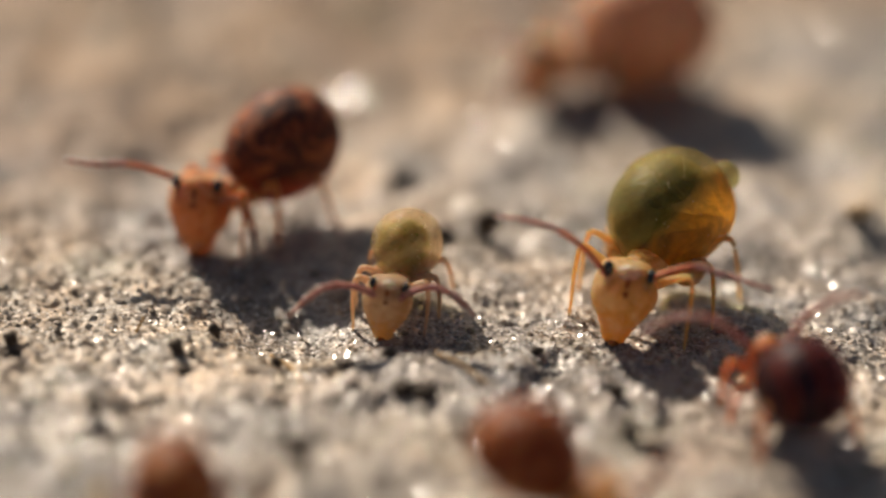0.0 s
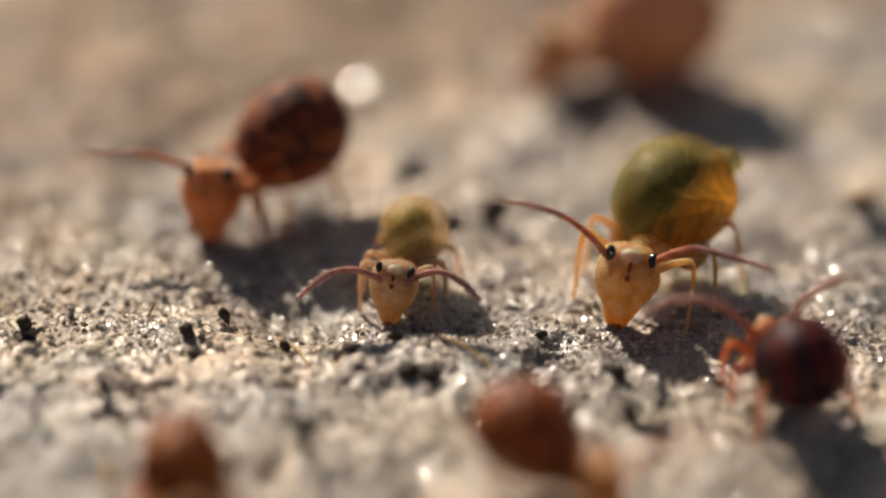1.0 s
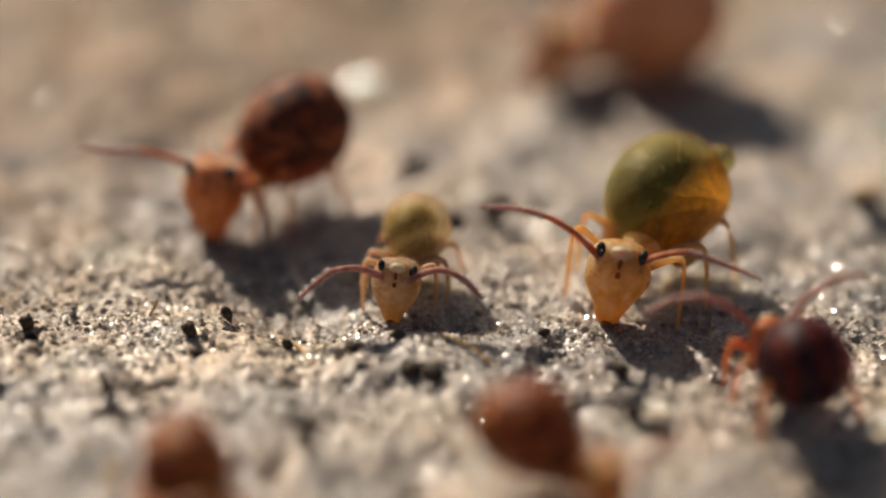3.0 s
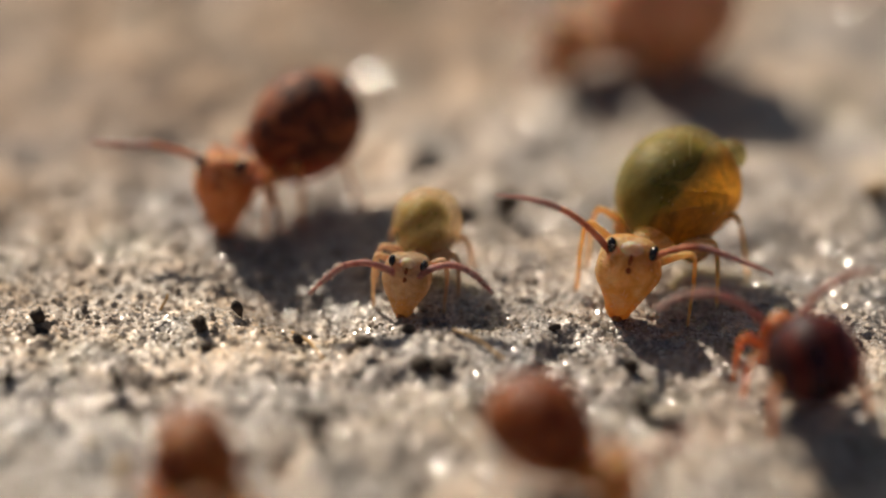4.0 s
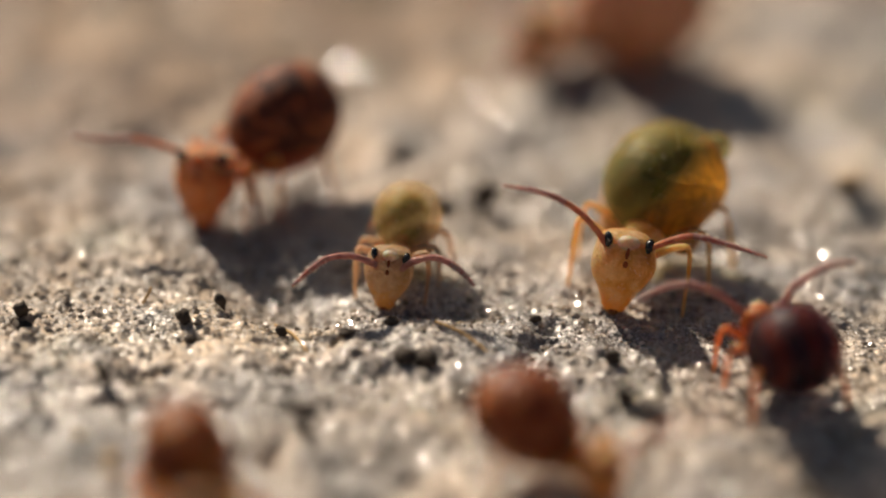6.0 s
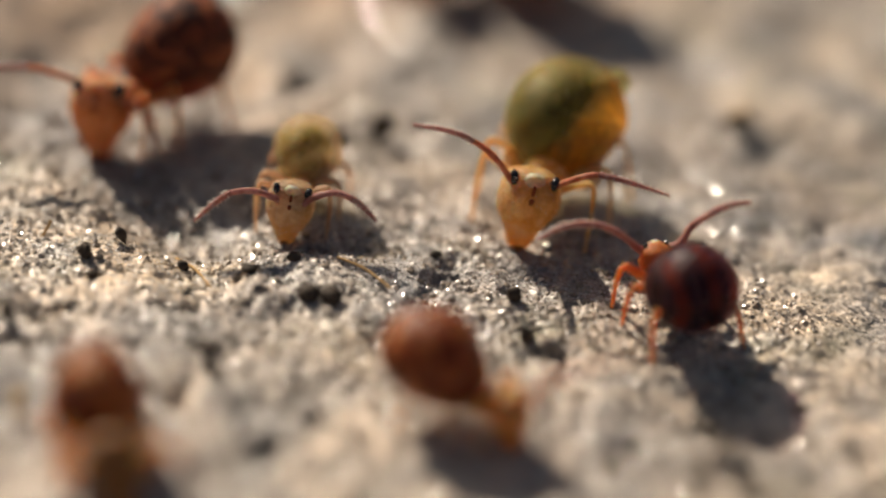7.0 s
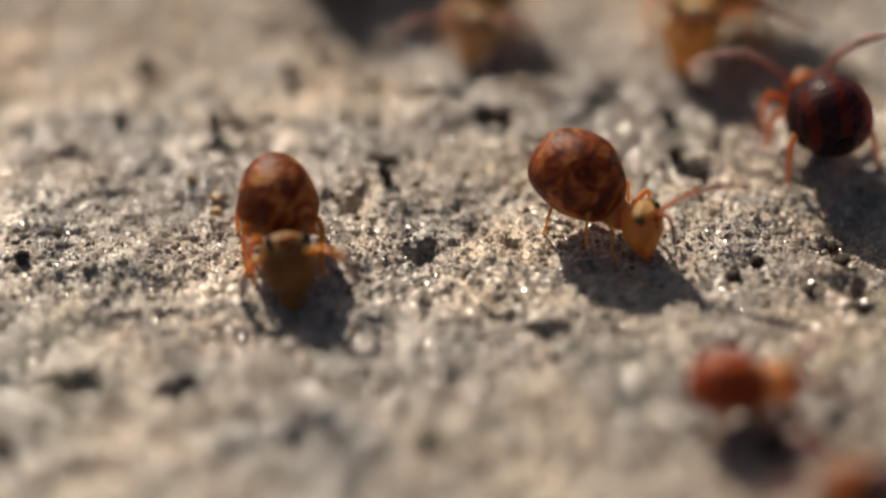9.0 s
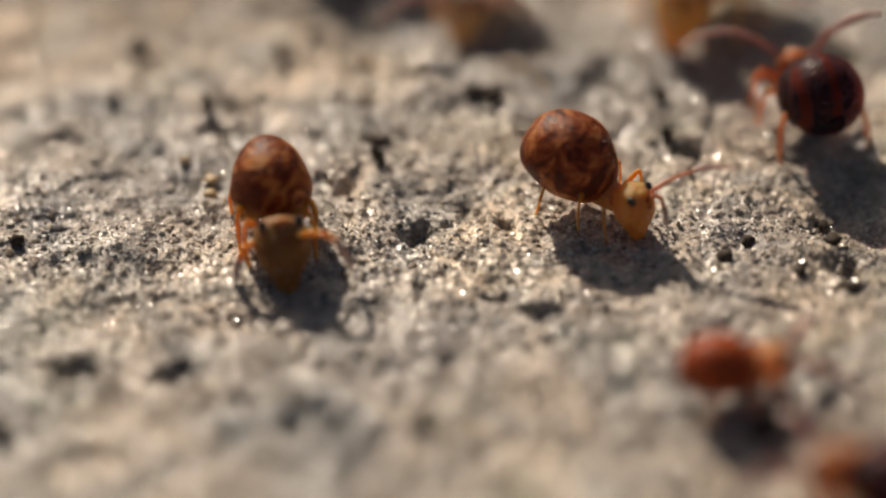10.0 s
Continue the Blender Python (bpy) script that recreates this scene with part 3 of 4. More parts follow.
    for _ in range(46):
        sx, sz = rng.uniform(-1, 1), rng.uniform(-0.45, 0.6)
        r = 0.47 * (1 - 0.75 * max(0.0, sz) / 0.7)
        o = (Vector((sx, 0, 0)) + fore * math.sqrt(max(0.05, 1 - sx * sx)) * 0.84).normalized()
        p = hc + down * sz * hs + Vector((o.x, o.y, o.z)) * r * hs
        spike(bm, p, p + (o * 0.07 + down * 0.04) * hs, 0.0035)
    part("head_bristles", bm, HAIR, hd)
    # pale brow between the eyes
    bm = bmesh.new()
    ellipsoid(bm, hc - down * 0.34 * hs + fore * 0.255 * hs, 0.21 * hs, 0.14 * hs, 0.19 * hs, Matrix.Rotation(radians(-20), 3, "X"), 8, 16)
    part("brow", bm, pale or (PEACH if head_skin is ORANGE else PALE), hd, "pale cream brow")
    for side in (1, -1):
        bm = bmesh.new()
        ellipsoid(bm, hc - down * 0.375 * hs + fore * 0.235 * hs + Vector((side * 0.305 * hs, 0, 0)), 0.08 * hs, 0.11 * hs, 0.14 * hs,
                  Matrix.Rotation(radians(side * 18), 3, "Y"), 8, 14)
        part("eye", bm, EYE, hd, "glossy black eye patch")
    bm = bmesh.new()
    ellipsoid(bm, hc - down * 0.08 * hs + fore * 0.415 * hs, 0.042 * hs, 0.03 * hs, 0.06 * hs, None, 6, 10)
    ellipsoid(bm, hc - down * 0.24 * hs + fore * 0.41 * hs, 0.032 * hs, 0.03 * hs, 0.11 * hs, None, 6, 10)
    part("face_mark", bm, RUST, hd, "rust-brown mark on the forehead")
    bm = bmesh.new()
    ellipsoid(bm, hc + down * 0.73 * hs, 0.085 * hs, 0.08 * hs, 0.06 * hs, None, 6, 10)
    part("mouth", bm, HONEY, hd)
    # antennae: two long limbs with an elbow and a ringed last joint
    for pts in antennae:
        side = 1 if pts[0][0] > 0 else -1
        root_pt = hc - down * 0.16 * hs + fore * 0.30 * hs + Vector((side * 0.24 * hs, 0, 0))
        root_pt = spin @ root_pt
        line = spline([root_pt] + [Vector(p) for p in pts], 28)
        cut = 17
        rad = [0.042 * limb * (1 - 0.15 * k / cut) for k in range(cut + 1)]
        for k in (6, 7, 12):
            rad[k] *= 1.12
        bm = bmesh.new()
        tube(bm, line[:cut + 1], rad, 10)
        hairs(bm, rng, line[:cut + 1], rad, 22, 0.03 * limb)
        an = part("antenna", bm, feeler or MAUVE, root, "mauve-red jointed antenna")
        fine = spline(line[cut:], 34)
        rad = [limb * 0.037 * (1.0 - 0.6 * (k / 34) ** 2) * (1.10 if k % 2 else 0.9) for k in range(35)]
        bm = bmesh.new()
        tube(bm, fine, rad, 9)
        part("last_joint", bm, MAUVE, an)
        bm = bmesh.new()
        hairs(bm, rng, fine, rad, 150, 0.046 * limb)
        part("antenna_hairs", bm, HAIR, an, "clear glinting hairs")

    # six legs, drawn in close under the body
    fore_y, hind_y = max(hy - 0.42 * hs, w * length * 0.7), -w * length * 0.10
    for along, knee_out, foot_out, foot_fwd, knee_up in ((1.0, 0.36, 0.38, 0.10, 0.92), (0.62, 0.44, 0.50, 0.02, 0.86), (0.12, 0.42, 0.52, -0.22, 0.80)):
        for side in (1, -1):
            yy = hind_y + (fore_y - hind_y) * along
            hip = Vector((side * w * 0.34, yy - 0.05, height * 0.60))
            kx = w * 0.42 + knee_out * reach * limb * 0.62 + rng.uniform(-0.02, 0.02)
            knee = Vector((side * kx, yy + foot_fwd * 0.6 * limb, height * knee_up * (0.92 + 0.1 * rng.random())))
            fx, fy = side * (w * 0.42 + foot_out * reach * limb * 0.66), yy + foot_fwd * limb * 1.5
            wp = turn @ Vector((fx, fy, 0))
            end = Vector((fx, fy, floor_at(x + wp.x, y + wp.y) - 0.008))
            ankle = knee.lerp(end, 0.70) + Vector((side * 0.012, 0, 0))
            line = spline([hip, hip.lerp(knee, 0.55) + Vector((0, 0, 0.04 * limb)), knee, knee.lerp(ankle, 0.5) + Vector((side * 0.02, 0, 0)), ankle, end], 24)
            rad = [limb * (0.066 - 0.036 * min(1, k / 11) - 0.012 * max(0, (k - 11) / 13)) for k in range(25)]
            rad[9] *= 1.12
            rad[-1] = limb * 0.012
            bm = bmesh.new()
            tube(bm, line, rad, 10)
            leg = part("leg", bm, leg_skin, root)
            bm = bmesh.new()
            hairs(bm, rng, line, rad, 26, 0.035 * limb)
            part("leg_hairs", bm, HAIR, leg)
            bm = bmesh.new()
            spike(bm, end + Vector((0, 0, 0.012)), end + Vector((side * 0.02, 0.045 * limb, 0.0)), 0.008)
            part("claw", bm, RUST, leg)
    return root


build_ground()

CREW = {}
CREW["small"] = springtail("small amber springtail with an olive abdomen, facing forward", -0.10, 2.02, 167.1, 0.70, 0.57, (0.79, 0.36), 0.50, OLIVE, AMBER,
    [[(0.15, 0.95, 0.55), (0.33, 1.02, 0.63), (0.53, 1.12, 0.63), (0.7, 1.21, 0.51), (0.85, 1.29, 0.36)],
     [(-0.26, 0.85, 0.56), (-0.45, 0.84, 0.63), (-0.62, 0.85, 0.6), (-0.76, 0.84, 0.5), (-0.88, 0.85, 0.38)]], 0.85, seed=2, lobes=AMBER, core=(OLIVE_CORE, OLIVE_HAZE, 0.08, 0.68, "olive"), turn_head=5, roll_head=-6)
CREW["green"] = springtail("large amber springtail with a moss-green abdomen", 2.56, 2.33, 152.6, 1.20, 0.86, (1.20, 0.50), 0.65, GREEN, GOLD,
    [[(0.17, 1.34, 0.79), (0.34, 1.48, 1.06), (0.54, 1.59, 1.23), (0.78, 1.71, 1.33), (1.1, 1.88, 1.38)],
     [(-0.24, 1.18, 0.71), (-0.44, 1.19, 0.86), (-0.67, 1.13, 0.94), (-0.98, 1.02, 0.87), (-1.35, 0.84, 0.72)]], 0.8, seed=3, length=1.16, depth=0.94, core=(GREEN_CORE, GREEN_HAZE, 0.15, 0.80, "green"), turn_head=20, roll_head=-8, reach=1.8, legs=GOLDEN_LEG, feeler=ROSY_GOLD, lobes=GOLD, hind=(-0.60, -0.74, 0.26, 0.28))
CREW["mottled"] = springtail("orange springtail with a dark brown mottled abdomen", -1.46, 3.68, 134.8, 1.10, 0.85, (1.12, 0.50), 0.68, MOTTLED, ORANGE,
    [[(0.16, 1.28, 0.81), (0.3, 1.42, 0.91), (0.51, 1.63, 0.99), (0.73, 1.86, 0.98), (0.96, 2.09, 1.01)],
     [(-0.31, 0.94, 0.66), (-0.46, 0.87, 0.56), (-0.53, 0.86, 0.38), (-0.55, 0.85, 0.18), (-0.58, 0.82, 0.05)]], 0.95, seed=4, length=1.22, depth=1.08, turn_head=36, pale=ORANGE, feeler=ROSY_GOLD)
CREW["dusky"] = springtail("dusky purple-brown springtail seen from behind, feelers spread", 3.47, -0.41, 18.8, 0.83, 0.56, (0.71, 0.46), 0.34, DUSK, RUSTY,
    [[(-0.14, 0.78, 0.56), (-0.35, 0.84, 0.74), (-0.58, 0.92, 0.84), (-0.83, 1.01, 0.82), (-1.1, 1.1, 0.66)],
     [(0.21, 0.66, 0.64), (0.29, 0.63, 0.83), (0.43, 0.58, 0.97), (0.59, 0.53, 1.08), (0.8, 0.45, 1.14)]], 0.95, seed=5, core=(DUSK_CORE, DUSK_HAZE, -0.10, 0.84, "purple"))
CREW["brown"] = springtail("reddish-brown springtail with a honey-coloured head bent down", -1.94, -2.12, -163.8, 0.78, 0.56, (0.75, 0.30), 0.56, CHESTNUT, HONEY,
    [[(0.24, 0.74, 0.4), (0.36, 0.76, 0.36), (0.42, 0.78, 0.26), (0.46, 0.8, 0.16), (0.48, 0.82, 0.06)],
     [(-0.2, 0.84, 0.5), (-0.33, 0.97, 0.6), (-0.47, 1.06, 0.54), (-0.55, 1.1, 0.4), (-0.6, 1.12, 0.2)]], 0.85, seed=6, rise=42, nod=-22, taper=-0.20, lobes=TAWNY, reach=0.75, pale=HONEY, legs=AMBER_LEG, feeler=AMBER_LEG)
CREW["marbled"] = springtail("marbled brown springtail with an orange head", 0.97, -1.63, -123.6, 0.84, 0.58, (0.76, 0.30), 0.45, BROWN, TAWNY,
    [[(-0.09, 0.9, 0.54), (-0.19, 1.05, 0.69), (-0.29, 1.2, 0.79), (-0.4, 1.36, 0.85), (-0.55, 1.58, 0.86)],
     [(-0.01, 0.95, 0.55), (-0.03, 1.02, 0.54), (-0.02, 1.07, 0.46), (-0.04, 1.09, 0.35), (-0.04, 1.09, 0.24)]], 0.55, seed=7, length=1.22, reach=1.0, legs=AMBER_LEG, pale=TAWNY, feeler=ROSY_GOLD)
CREW["russet"] = springtail("small russet-red springtail with an orange head", 2.35, -4.36, -72.1, 0.56, 0.42, (0.52, 0.34), 0.34, RUSSET, ORANGE,
    [[(0.18, 0.75, 0.42), (0.28, 0.86, 0.46), (0.38, 0.97, 0.42), (0.46, 1.05, 0.34), (0.52, 1.12, 0.24)],
     [(-0.18, 0.75, 0.42), (-0.28, 0.86, 0.46), (-0.38, 0.97, 0.42), (-0.46, 1.05, 0.34), (-0.52, 1.12, 0.24)]], 0.8, seed=8, reach=0.7, length=1.3)
CREW["corner"] = springtail("dusky springtail with orange legs", 3.69, -5.73, 65.8, 0.66, 0.50, (0.52, 0.38), 0.38, DUSK, RUSTY,
    [[(0.18, 0.77, 0.44), (0.28, 0.88, 0.48), (0.38, 0.99, 0.44), (0.46, 1.07, 0.36), (0.52, 1.14, 0.26)],
     [(-0.18, 0.77, 0.44), (-0.28, 0.88, 0.48), (-0.38, 0.99, 0.44), (-0.46, 1.07, 0.36), (-0.52, 1.14, 0.26)]], 0.85, seed=9, core=(DUSK_CORE, DUSK_HAZE, -0.10, 0.84, "purple"))
CREW["rosy"] = springtail("large rosy-brown springtail far back on the slab", 2.72, 7.25, 102.0, 1.55, 0.88, (1.28, 0.45), 0.74, ROSE, PEACH,
    [[(0.27, 1.42, 0.59), (0.42, 1.59, 0.65), (0.57, 1.75, 0.59), (0.69, 1.88, 0.47), (0.78, 1.98, 0.32)],
     [(-0.27, 1.42, 0.59), (-0.42, 1.59, 0.65), (-0.57, 1.75, 0.59), (-0.69, 1.88, 0.47), (-0.78, 1.98, 0.32)]], 1.1, seed=10)


# ---- crumbs, grains and fibres on the slab ----
def lump(bm, c, rx, ry, rz, rng, turn=None):
    """An angular crumb."""
    r = bmesh.ops.create_icosphere(bm, subdivisions=2, radius=1.0)
    turn = turn or Matrix.Identity(3)
    off = Vector((rng.uniform(0, 50), rng.uniform(0, 50), 0))
    for v in r["verts"]:
        k = 1 + 0.55 * noise.noise(v.co * 1.3 + off) + 0.38 * noise.noise(v.co * 3.1 + off)
        v.co = (Vector(c) + turn @ Vector((v.co.x * rx * k, v.co.y * ry * k, v.co.z * rz * k))) * 0.001


def crumb(name, label, category, group, x, y, rx, ry, rz, mat, rng, lean=None):
    z = floor_at(x, y)
    bm = bmesh.new()
    lump(bm, (0, 0, 0), rx, ry, rz, rng, lean)
    low = min(v.co.z for v in bm.verts)
    me = bpy.data.meshes.new(name)
    bm.to_mesh(me)
    bm.free()
    me.materials.append(mat)
    me.polygons.foreach_set("use_smooth", [True] * len(me.polygons))
    ob = new(name, me)
    ob.location = (x * 0.001, y * 0.001, z * 0.001 - low - 0.00002)
    return tagged(ob, label, category, group)


def flash_tilt(x, y):
    """The tilt at which a plate at (x, y) throws the low sun forward over the slab."""
    return (SUN_TO + Vector((-x, -16.0 - y, 10.0)).normalized()).normalized()


def flake(x, y, r, rng):
    """A mineral plate that lies a little tilted and catches the sun."""
    n = (flash_tilt(x, y) + Vector((rng.gauss(0, 0.03), rng.gauss(0, 0.03), 0))).normalized()
    r = r * 0.45
    turn = n.to_track_quat("Z", "Y").to_matrix()
    bm = bmesh.new()
    for h, k in ((0.0, 1.0), (-0.6 * r, 0.8)):
        ring = [bm.verts.new(turn @ Vector((math.cos(a) * r * k * 1.2, math.sin(a) * r * k, h)) * 0.001) for a in [j * math.pi / 3 + rng.uniform(-0.3, 0.3) for j in range(6)]]
        if h == 0.0:
            top = ring
    bm.faces.new(top)
    bm.faces.new(ring[::-1])
    for j in range(6):
        bm.faces.new((top[j], ring[j], ring[(j + 1) % 6], top[(j + 1) % 6]))
    bmesh.ops.recalc_face_normals(bm, faces=bm.faces)
    low = min(v.co.z for v in bm.verts)
    me = bpy.data.meshes.new("mineral_flake")
    bm.to_mesh(me)
    bm.free()
    me.materials.append(QUARTZ)
    ob = new("mineral_flake", me)
    ob.location = (x * 0.001, y * 0.001, floor_at(x, y) * 0.001 - low - 0.00001)
    return tagged(ob, "small glinting mineral flake set in the stone", "flake", "glinting flakes")


def ridged_chip(x, y):
    """A chip of crystal with four thin ridges that flash in the sun."""
    root = new("crystal_chip")
    root.location = (x * 0.001, y * 0.001, floor_at(x, y) * 0.001)
    tagged(root, "white ridged crystal chip flashing in the sun", "crystal", "glinting flakes")
    n = flash_tilt(x, y)
    across = Vector((1, 0.0, 0)).cross(n).normalized()
    along = (across * -0.95 + Vector((0.30, 0, 0))).normalized()
    along = (along - n * along.dot(n)).normalized()
    side = along.cross(n).normalized()
    for k in range(4):
        bm = bmesh.new()
        c = side * (k - 1.5) * -0.115 + Vector((0, 0, 0.17 + 0.015 * (k % 2)))
        half = 0.09 - 0.02 * abs(k - 1.5)
        ring = []
        for h, m in ((0.0, 1.0), (-0.05, 1.25)):
            ring.append([bm.verts.new((c + along * a * half * m + side * b * 0.0025 * m + n * h) * 0.001) for a, b in ((-1, -1), (1, -1), (1, 1), (-1, 1))])
        bm.faces.new(ring[0])
        bm.faces.new(ring[1][::-1])
        for j in range(4):
            bm.faces.new((ring[0][j], ring[1][j], ring[1][(j + 1) % 4], ring[0][(j + 1) % 4]))
        bmesh.ops.recalc_face_normals(bm, faces=bm.faces)
        part("ridge", bm, QUARTZ, root, smooth=False)
    bm = bmesh.new()
    ellipsoid(bm, Vector((0, 0.06, 0.0)), 0.22, 0.12, 0.09, None, 6, 10)
    part("chip_base", bm, GRAIN, root)


def build_crumbs():
    rng = random.Random(31)
    # black lumps stand in for dark spots, mostly pits and their shade
    # dark flecks that stand on end: x, y, height, width
    for x, y, h, w in ((-1.93, 1.06, 0.1, 0.045), (-2.27, 0.75, 0.1, 0.055), (-2.18, 0.46, 0.06, 0.05), (-2.89, -0.38, 0.15, 0.045), (-1.00, -1.12, 0.14, 0.05),
                       (1.88, 0.16, 0.1, 0.06), (1.94, -0.49, 0.11, 0.06), (-0.22, 0.66, 0.06, 0.055), (0.75, 3.38, 0.26, 0.11), (0.30, 3.32, 0.12, 0.11),
                       (-3.93, -5.18, 0.09, 0.08), (2.71, -4.82, 0.08, 0.12), (-2.34, -0.08, 0.05, 0.06), (-1.31, 0.70, 0.06, 0.05), (-0.67, 0.44, 0.05, 0.06),
                       (2.49, -2.37, 0.06, 0.07), (3.53, -2.11, 0.06, 0.08), (3.67, -2.74, 0.07, 0.08), (2.72, -2.09, 0.05, 0.06), (3.19, -2.56, 0.05, 0.05),
                       (3.47, -1.63, 0.06, 0.07), (-3.49, -4.36, 0.08, 0.07), (-4.41, -2.55, 0.06, 0.06), (-3.94, -0.20, 0.06, 0.06), (-3.85, 0.81, 0.1, 0.07),
                       (-2.24, 0.71, 0.09, 0.05), (-3.82, 0.68, 0.1, 0.09), (-2.58, -0.16, 0.04, 0.05), (-0.25, 0.67, 0.05, 0.05), (1.18, 0.94, 0.06, 0.05),
                       (1.48, 0.32, 0.06, 0.05), (-1.22, -0.11, 0.04, 0.05), (2.17, -0.76, 0.07, 0.07)):
        lean = Matrix.Rotation(radians(rng.uniform(-25, 25)), 3, "Y") @ Matrix.Rotation(radians(rng.uniform(-15, 15)), 3, "X")
        crumb("dark_fleck", "small black lump in place of a dark spot on the stone", "crumb", "black crumbs", x, y, w * 1.15, w, h * 0.8, DARK, rng, lean)
    crumb("dark_fleck", "black splinter lying flat on the stone", "crumb", "black crumbs", -1.08, -0.75, 0.16, 0.06, 0.035, DARK, rng)
    for x, y, r in ((-0.09, 0.06, 0.098), (0.11, 0.03, 0.102)):
        crumb("dark_fleck", "round black lump set in a pit of the stone", "crumb", "black crumbs", x, y, r, r, 0.075, DARK, rng)
    # bright quartz grains
    for x, y, r in ((0.70, 6.38, 0.035), (0.84, 6.22, 0.035), (0.98, 6.42, 0.03), (0.86, 6.55, 0.03), (5.51, 9.80, 0.07), (0.06, -1.46, 0.04), (4.32, 2.47, 0.05),
                    (1.62, 1.31, 0.04), (-0.56, -0.55, 0.03), (-0.90, -3.02, 0.03), (0.48, -2.68, 0.04), (-2.95, -3.40, 0.04), (-0.64, -3.46, 0.03),
                    (1.77, -3.28, 0.04), (-2.75, -3.49, 0.04), (0.23, -3.21, 0.03), (-0.64, 0.86, 0.03), (-2.31, 0.51, 0.04), (1.40, 0.73, 0.03),
                    (4.31, 2.71, 0.03), (1.08, 5.68, 0.06)):
        flake(x, y, r, rng)
    ridged_chip(-0.85, 6.95)
    # warm sand grains
    for x, y, r in ((-2.68, -1.46, 0.06), (-2.64, -1.69, 0.06), (-2.98, -1.24, 0.05), (4.75, 3.60, 0.11)):
        crumb("sand_grain", "rounded orange-brown sand grain", "grain", "sand grains", x, y, r * 1.3, r, r * 0.8, STRAW, rng)
    # fibres
    for a, b in (((0.19, 0.63, 0.03), (0.68, 0.19, 0.05)), ((-2.72, 1.15, 0.0), (-2.62, 1.12, 0.2)), ((-1.39, 0.99, 0.02), (-1.04, 0.32, 0.03))):
        bm = bmesh.new()
        p, q = Vector(a), Vector(b)
        p.z += floor_at(p.x, p.y)
        q.z += floor_at(q.x, q.y)
        mid = p.lerp(q, 0.5)
        tube(bm, spline([p - mid, Vector((0.02, 0.02, 0.02)), q - mid], 14), [0.014] * 15, 7)
        me = bpy.data.meshes.new("fibre")
        bm.to_mesh(me)
        bm.free()
        me.materials.append(STRAW)
        ob = new("fibre", me)
        ob.location = mid * 0.001
        tagged(ob, "thin straw-coloured plant fibre on the stone", "fibre", "plant fibres")


def build_grit():
    """Loose grit over the slab, past counting."""
    rs = np.random.RandomState(5)
    bm = bmesh.new()
    bmesh.ops.create_icosphere(bm, subdivisions=1, radius=1.0)
    unit = np.array([v.co[:] for v in bm.verts])
    bm.verts.ensure_lookup_table()
    tris = np.array([[v.index for v in f.verts] for f in bm.faces])
    bm.free()
    n = 17000
    xs = rs.uniform(-4.8, 4.8, n)
    ys = rs.uniform(-6.5, 4.0, n)
    wide = rs.rand(n) < 0.15
    xs[wide], ys[wide] = rs.uniform(-6, 7, wide.sum()), rs.uniform(-8, 11, wide.sum())
    size = 0.009 + 0.036 * rs.rand(n) ** 4
    zs = relief(xs, ys)
    verts, faces = [], []
    for i in range(n):
        q = unit * (1 + 0.35 * (rs.rand(len(unit), 1) - 0.5)) * size[i] * (0.7 + 0.6 * rs.rand(3))
        verts.append((q + (xs[i], ys[i], zs[i] - size[i] * 0.15)) * 0.001)
        faces.append(tris + i * len(unit))
    me = mesh_from("grit", np.concatenate(verts).tolist(), np.concatenate(faces).tolist(), [GRAIN], smooth=False)
    tagged(new("grit", me), "loose pale and dark mineral grit on the stone", "grit", kind="stuff")


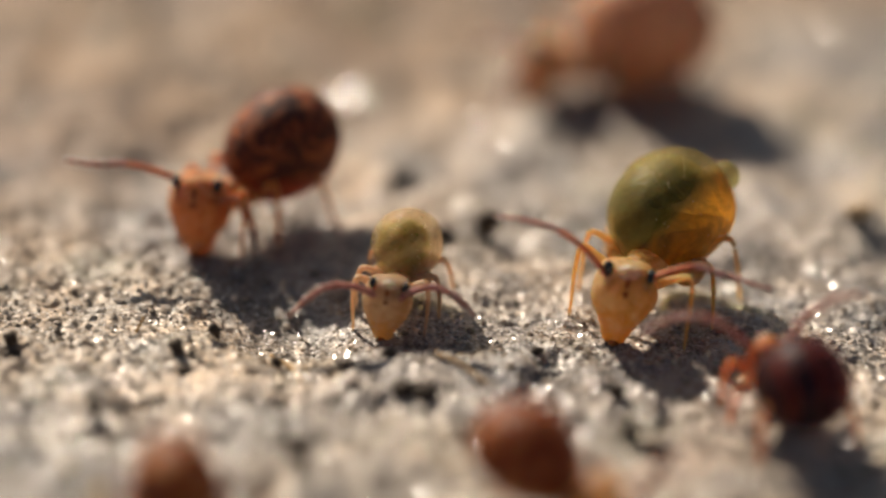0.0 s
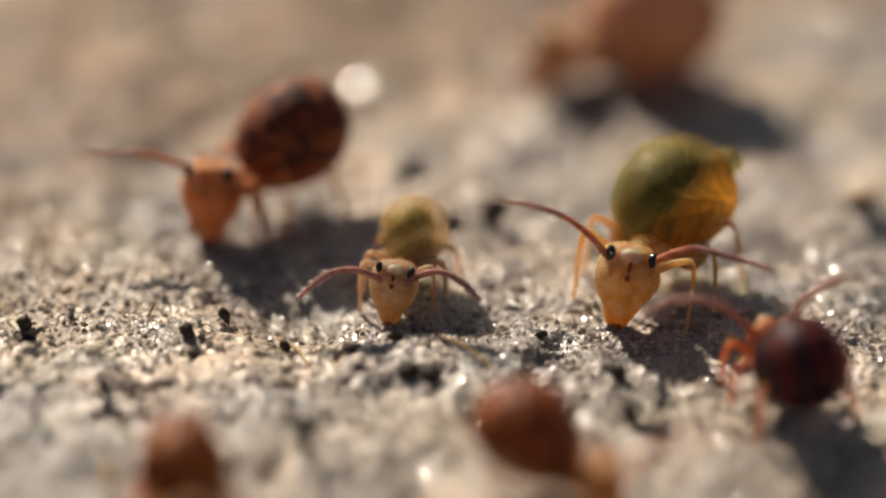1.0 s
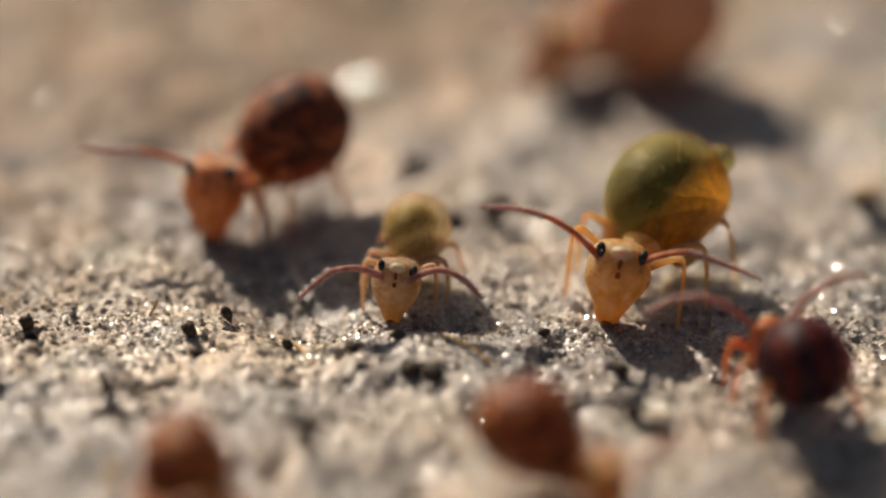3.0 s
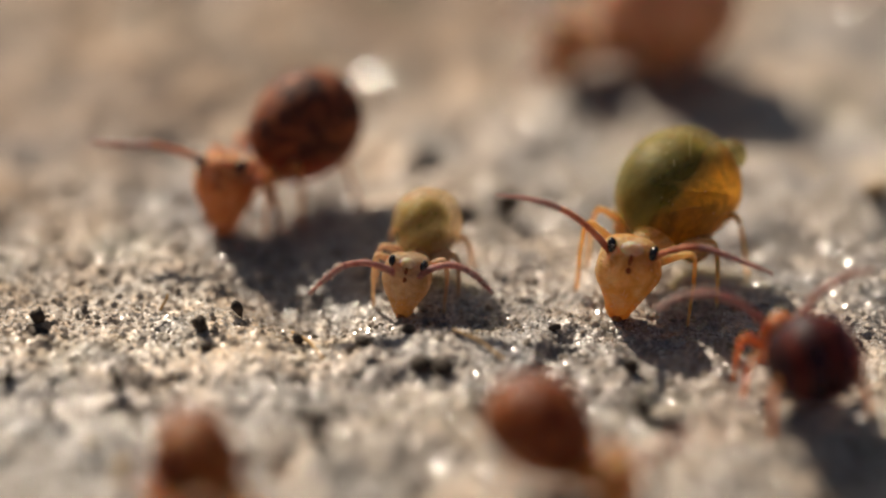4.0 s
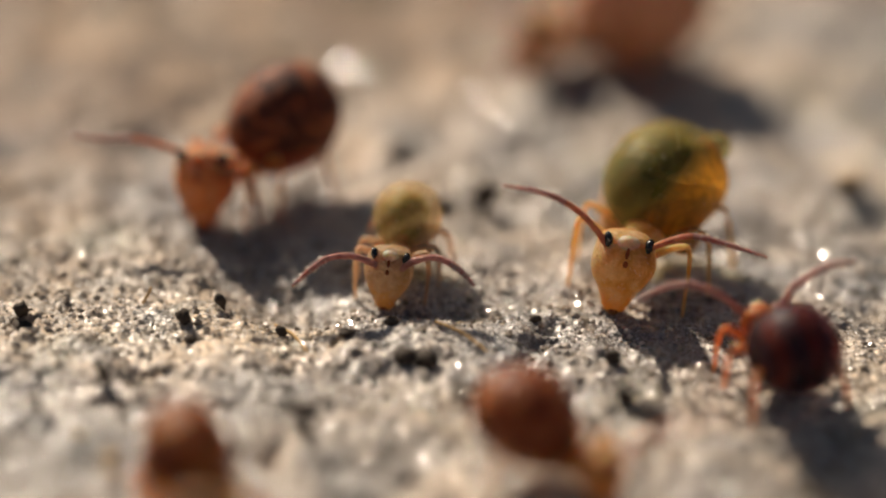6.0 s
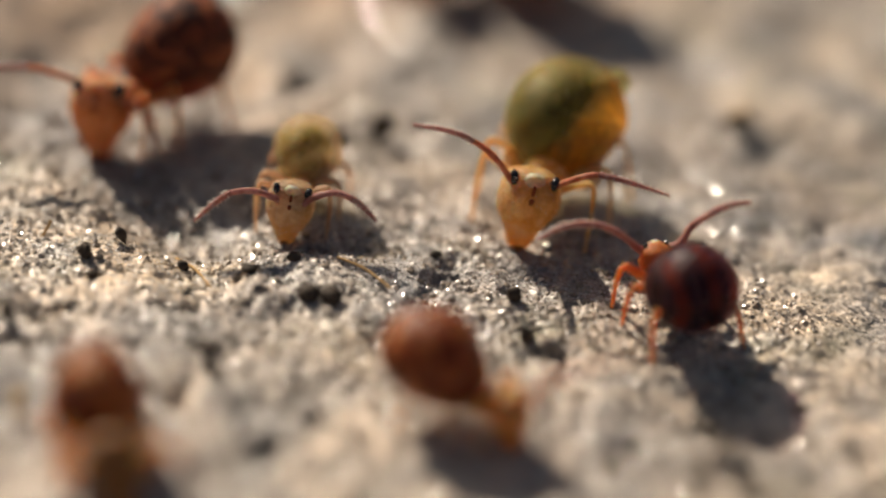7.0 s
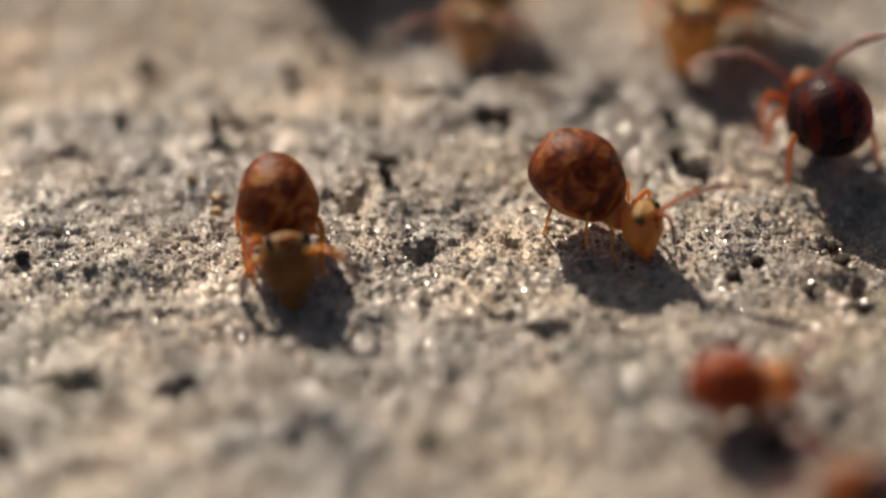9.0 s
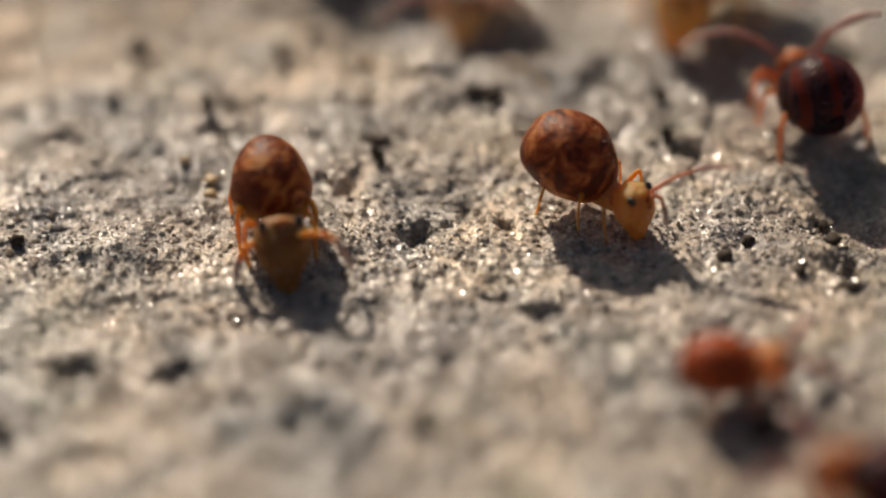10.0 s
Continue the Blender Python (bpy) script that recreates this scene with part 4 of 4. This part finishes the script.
def build_specks():
    """Mica specks in the stone, past counting: tiny plates that lie more or less flat."""
    rs = np.random.RandomState(12)
    n = 36000
    xs, ys = rs.uniform(-4.6, 4.6, n), rs.uniform(-5.5, 2.6, n)
    wide = rs.rand(n) < 0.06
    xs[wide], ys[wide] = rs.uniform(-5.5, 6, wide.sum()), rs.uniform(-7, 9, wide.sum())
    at = np.stack([xs, ys, relief(xs, ys)], 1)
    flat = np.array((SUN_TO + Vector((0, -0.86, 0.5))).normalized())
    nor = flat + np.stack([rs.normal(0, 0.2, n), rs.normal(0, 0.2, n), np.zeros(n)], 1)
    nor /= np.linalg.norm(nor, axis=1)[:, None]
    u = np.cross(nor, (0.0, 1.0, 0.0))
    u /= np.linalg.norm(u, axis=1)[:, None]
    v = np.cross(nor, u)
    r = 0.0025 + 0.008 * rs.rand(n) ** 3 + np.where(rs.rand(n) < 0.012, 0.008 * rs.rand(n), 0)
    rings = []
    for h, m in ((0.006, 1.0), (-0.03, 0.9)):
        for k in range(5):
            a = k * 1.2566 + rs.uniform(-0.3, 0.3, n)
            rings.append(at + (u * np.cos(a)[:, None] * 1.2 + v * np.sin(a)[:, None]) * (r * m)[:, None] + nor * h)
    verts = np.stack(rings, 1).reshape(-1, 3) * 0.001
    one = [[0, 4, 3, 2, 1]] + [[k, (k + 1) % 5, 5 + (k + 1) % 5, 5 + k] for k in range(5)]
    faces = [[q + i * 10 for q in f] for i in range(n) for f in one]
    me = mesh_from("mica_specks", verts.tolist(), faces, [QUARTZ], smooth=False)
    tagged(new("mica_specks", me), "tiny bright mica specks in the stone", "mica", kind="stuff")


build_crumbs()
build_grit()
build_specks()


def motions():
    # the green one shifts a little on its feet
    h = CREW["green"]
    walk(h, [(t, pose((2.56 + dx) * 0.001, (2.33 + dy) * 0.001, 0, 0, 0, 152.6 + a)) for t, dx, dy, a in
             ((0, 0.0, 0.0, 0.0), (1.0, 0.0, 0.0, 0.0), (2.5, -0.10, 0.0, -1.0), (5.0, -0.10, 0.0, -1.0), (6.5, 0.03, 0.0, 3.0), (10.0, 0.03, 0.0, 3.0))])

    # its feelers sway from their roots
    for an, axis_y, rows in zip([o for o in h.children if o.name.startswith("antenna")], (1.0, -1.0),
                                (((0, 0), (1.0, 0), (2.5, -8), (4.0, -2), (5.0, 1), (6.5, 5), (8.0, 2), (10, 2)), ((0, 2), (1.0, 4), (2.5, -2), (4.0, -1), (5.0, 1), (6.5, 2), (8.0, 0), (10, 0)))):
        root_pt = Vector((0.12 * axis_y, 1.42, 0.62)) * 0.001
        walk(an, [(t, Matrix.Translation(root_pt) @ Matrix.Rotation(radians(-a * axis_y), 4, "Y") @ Matrix.Translation(-root_pt)) for t, a in rows])


motions()
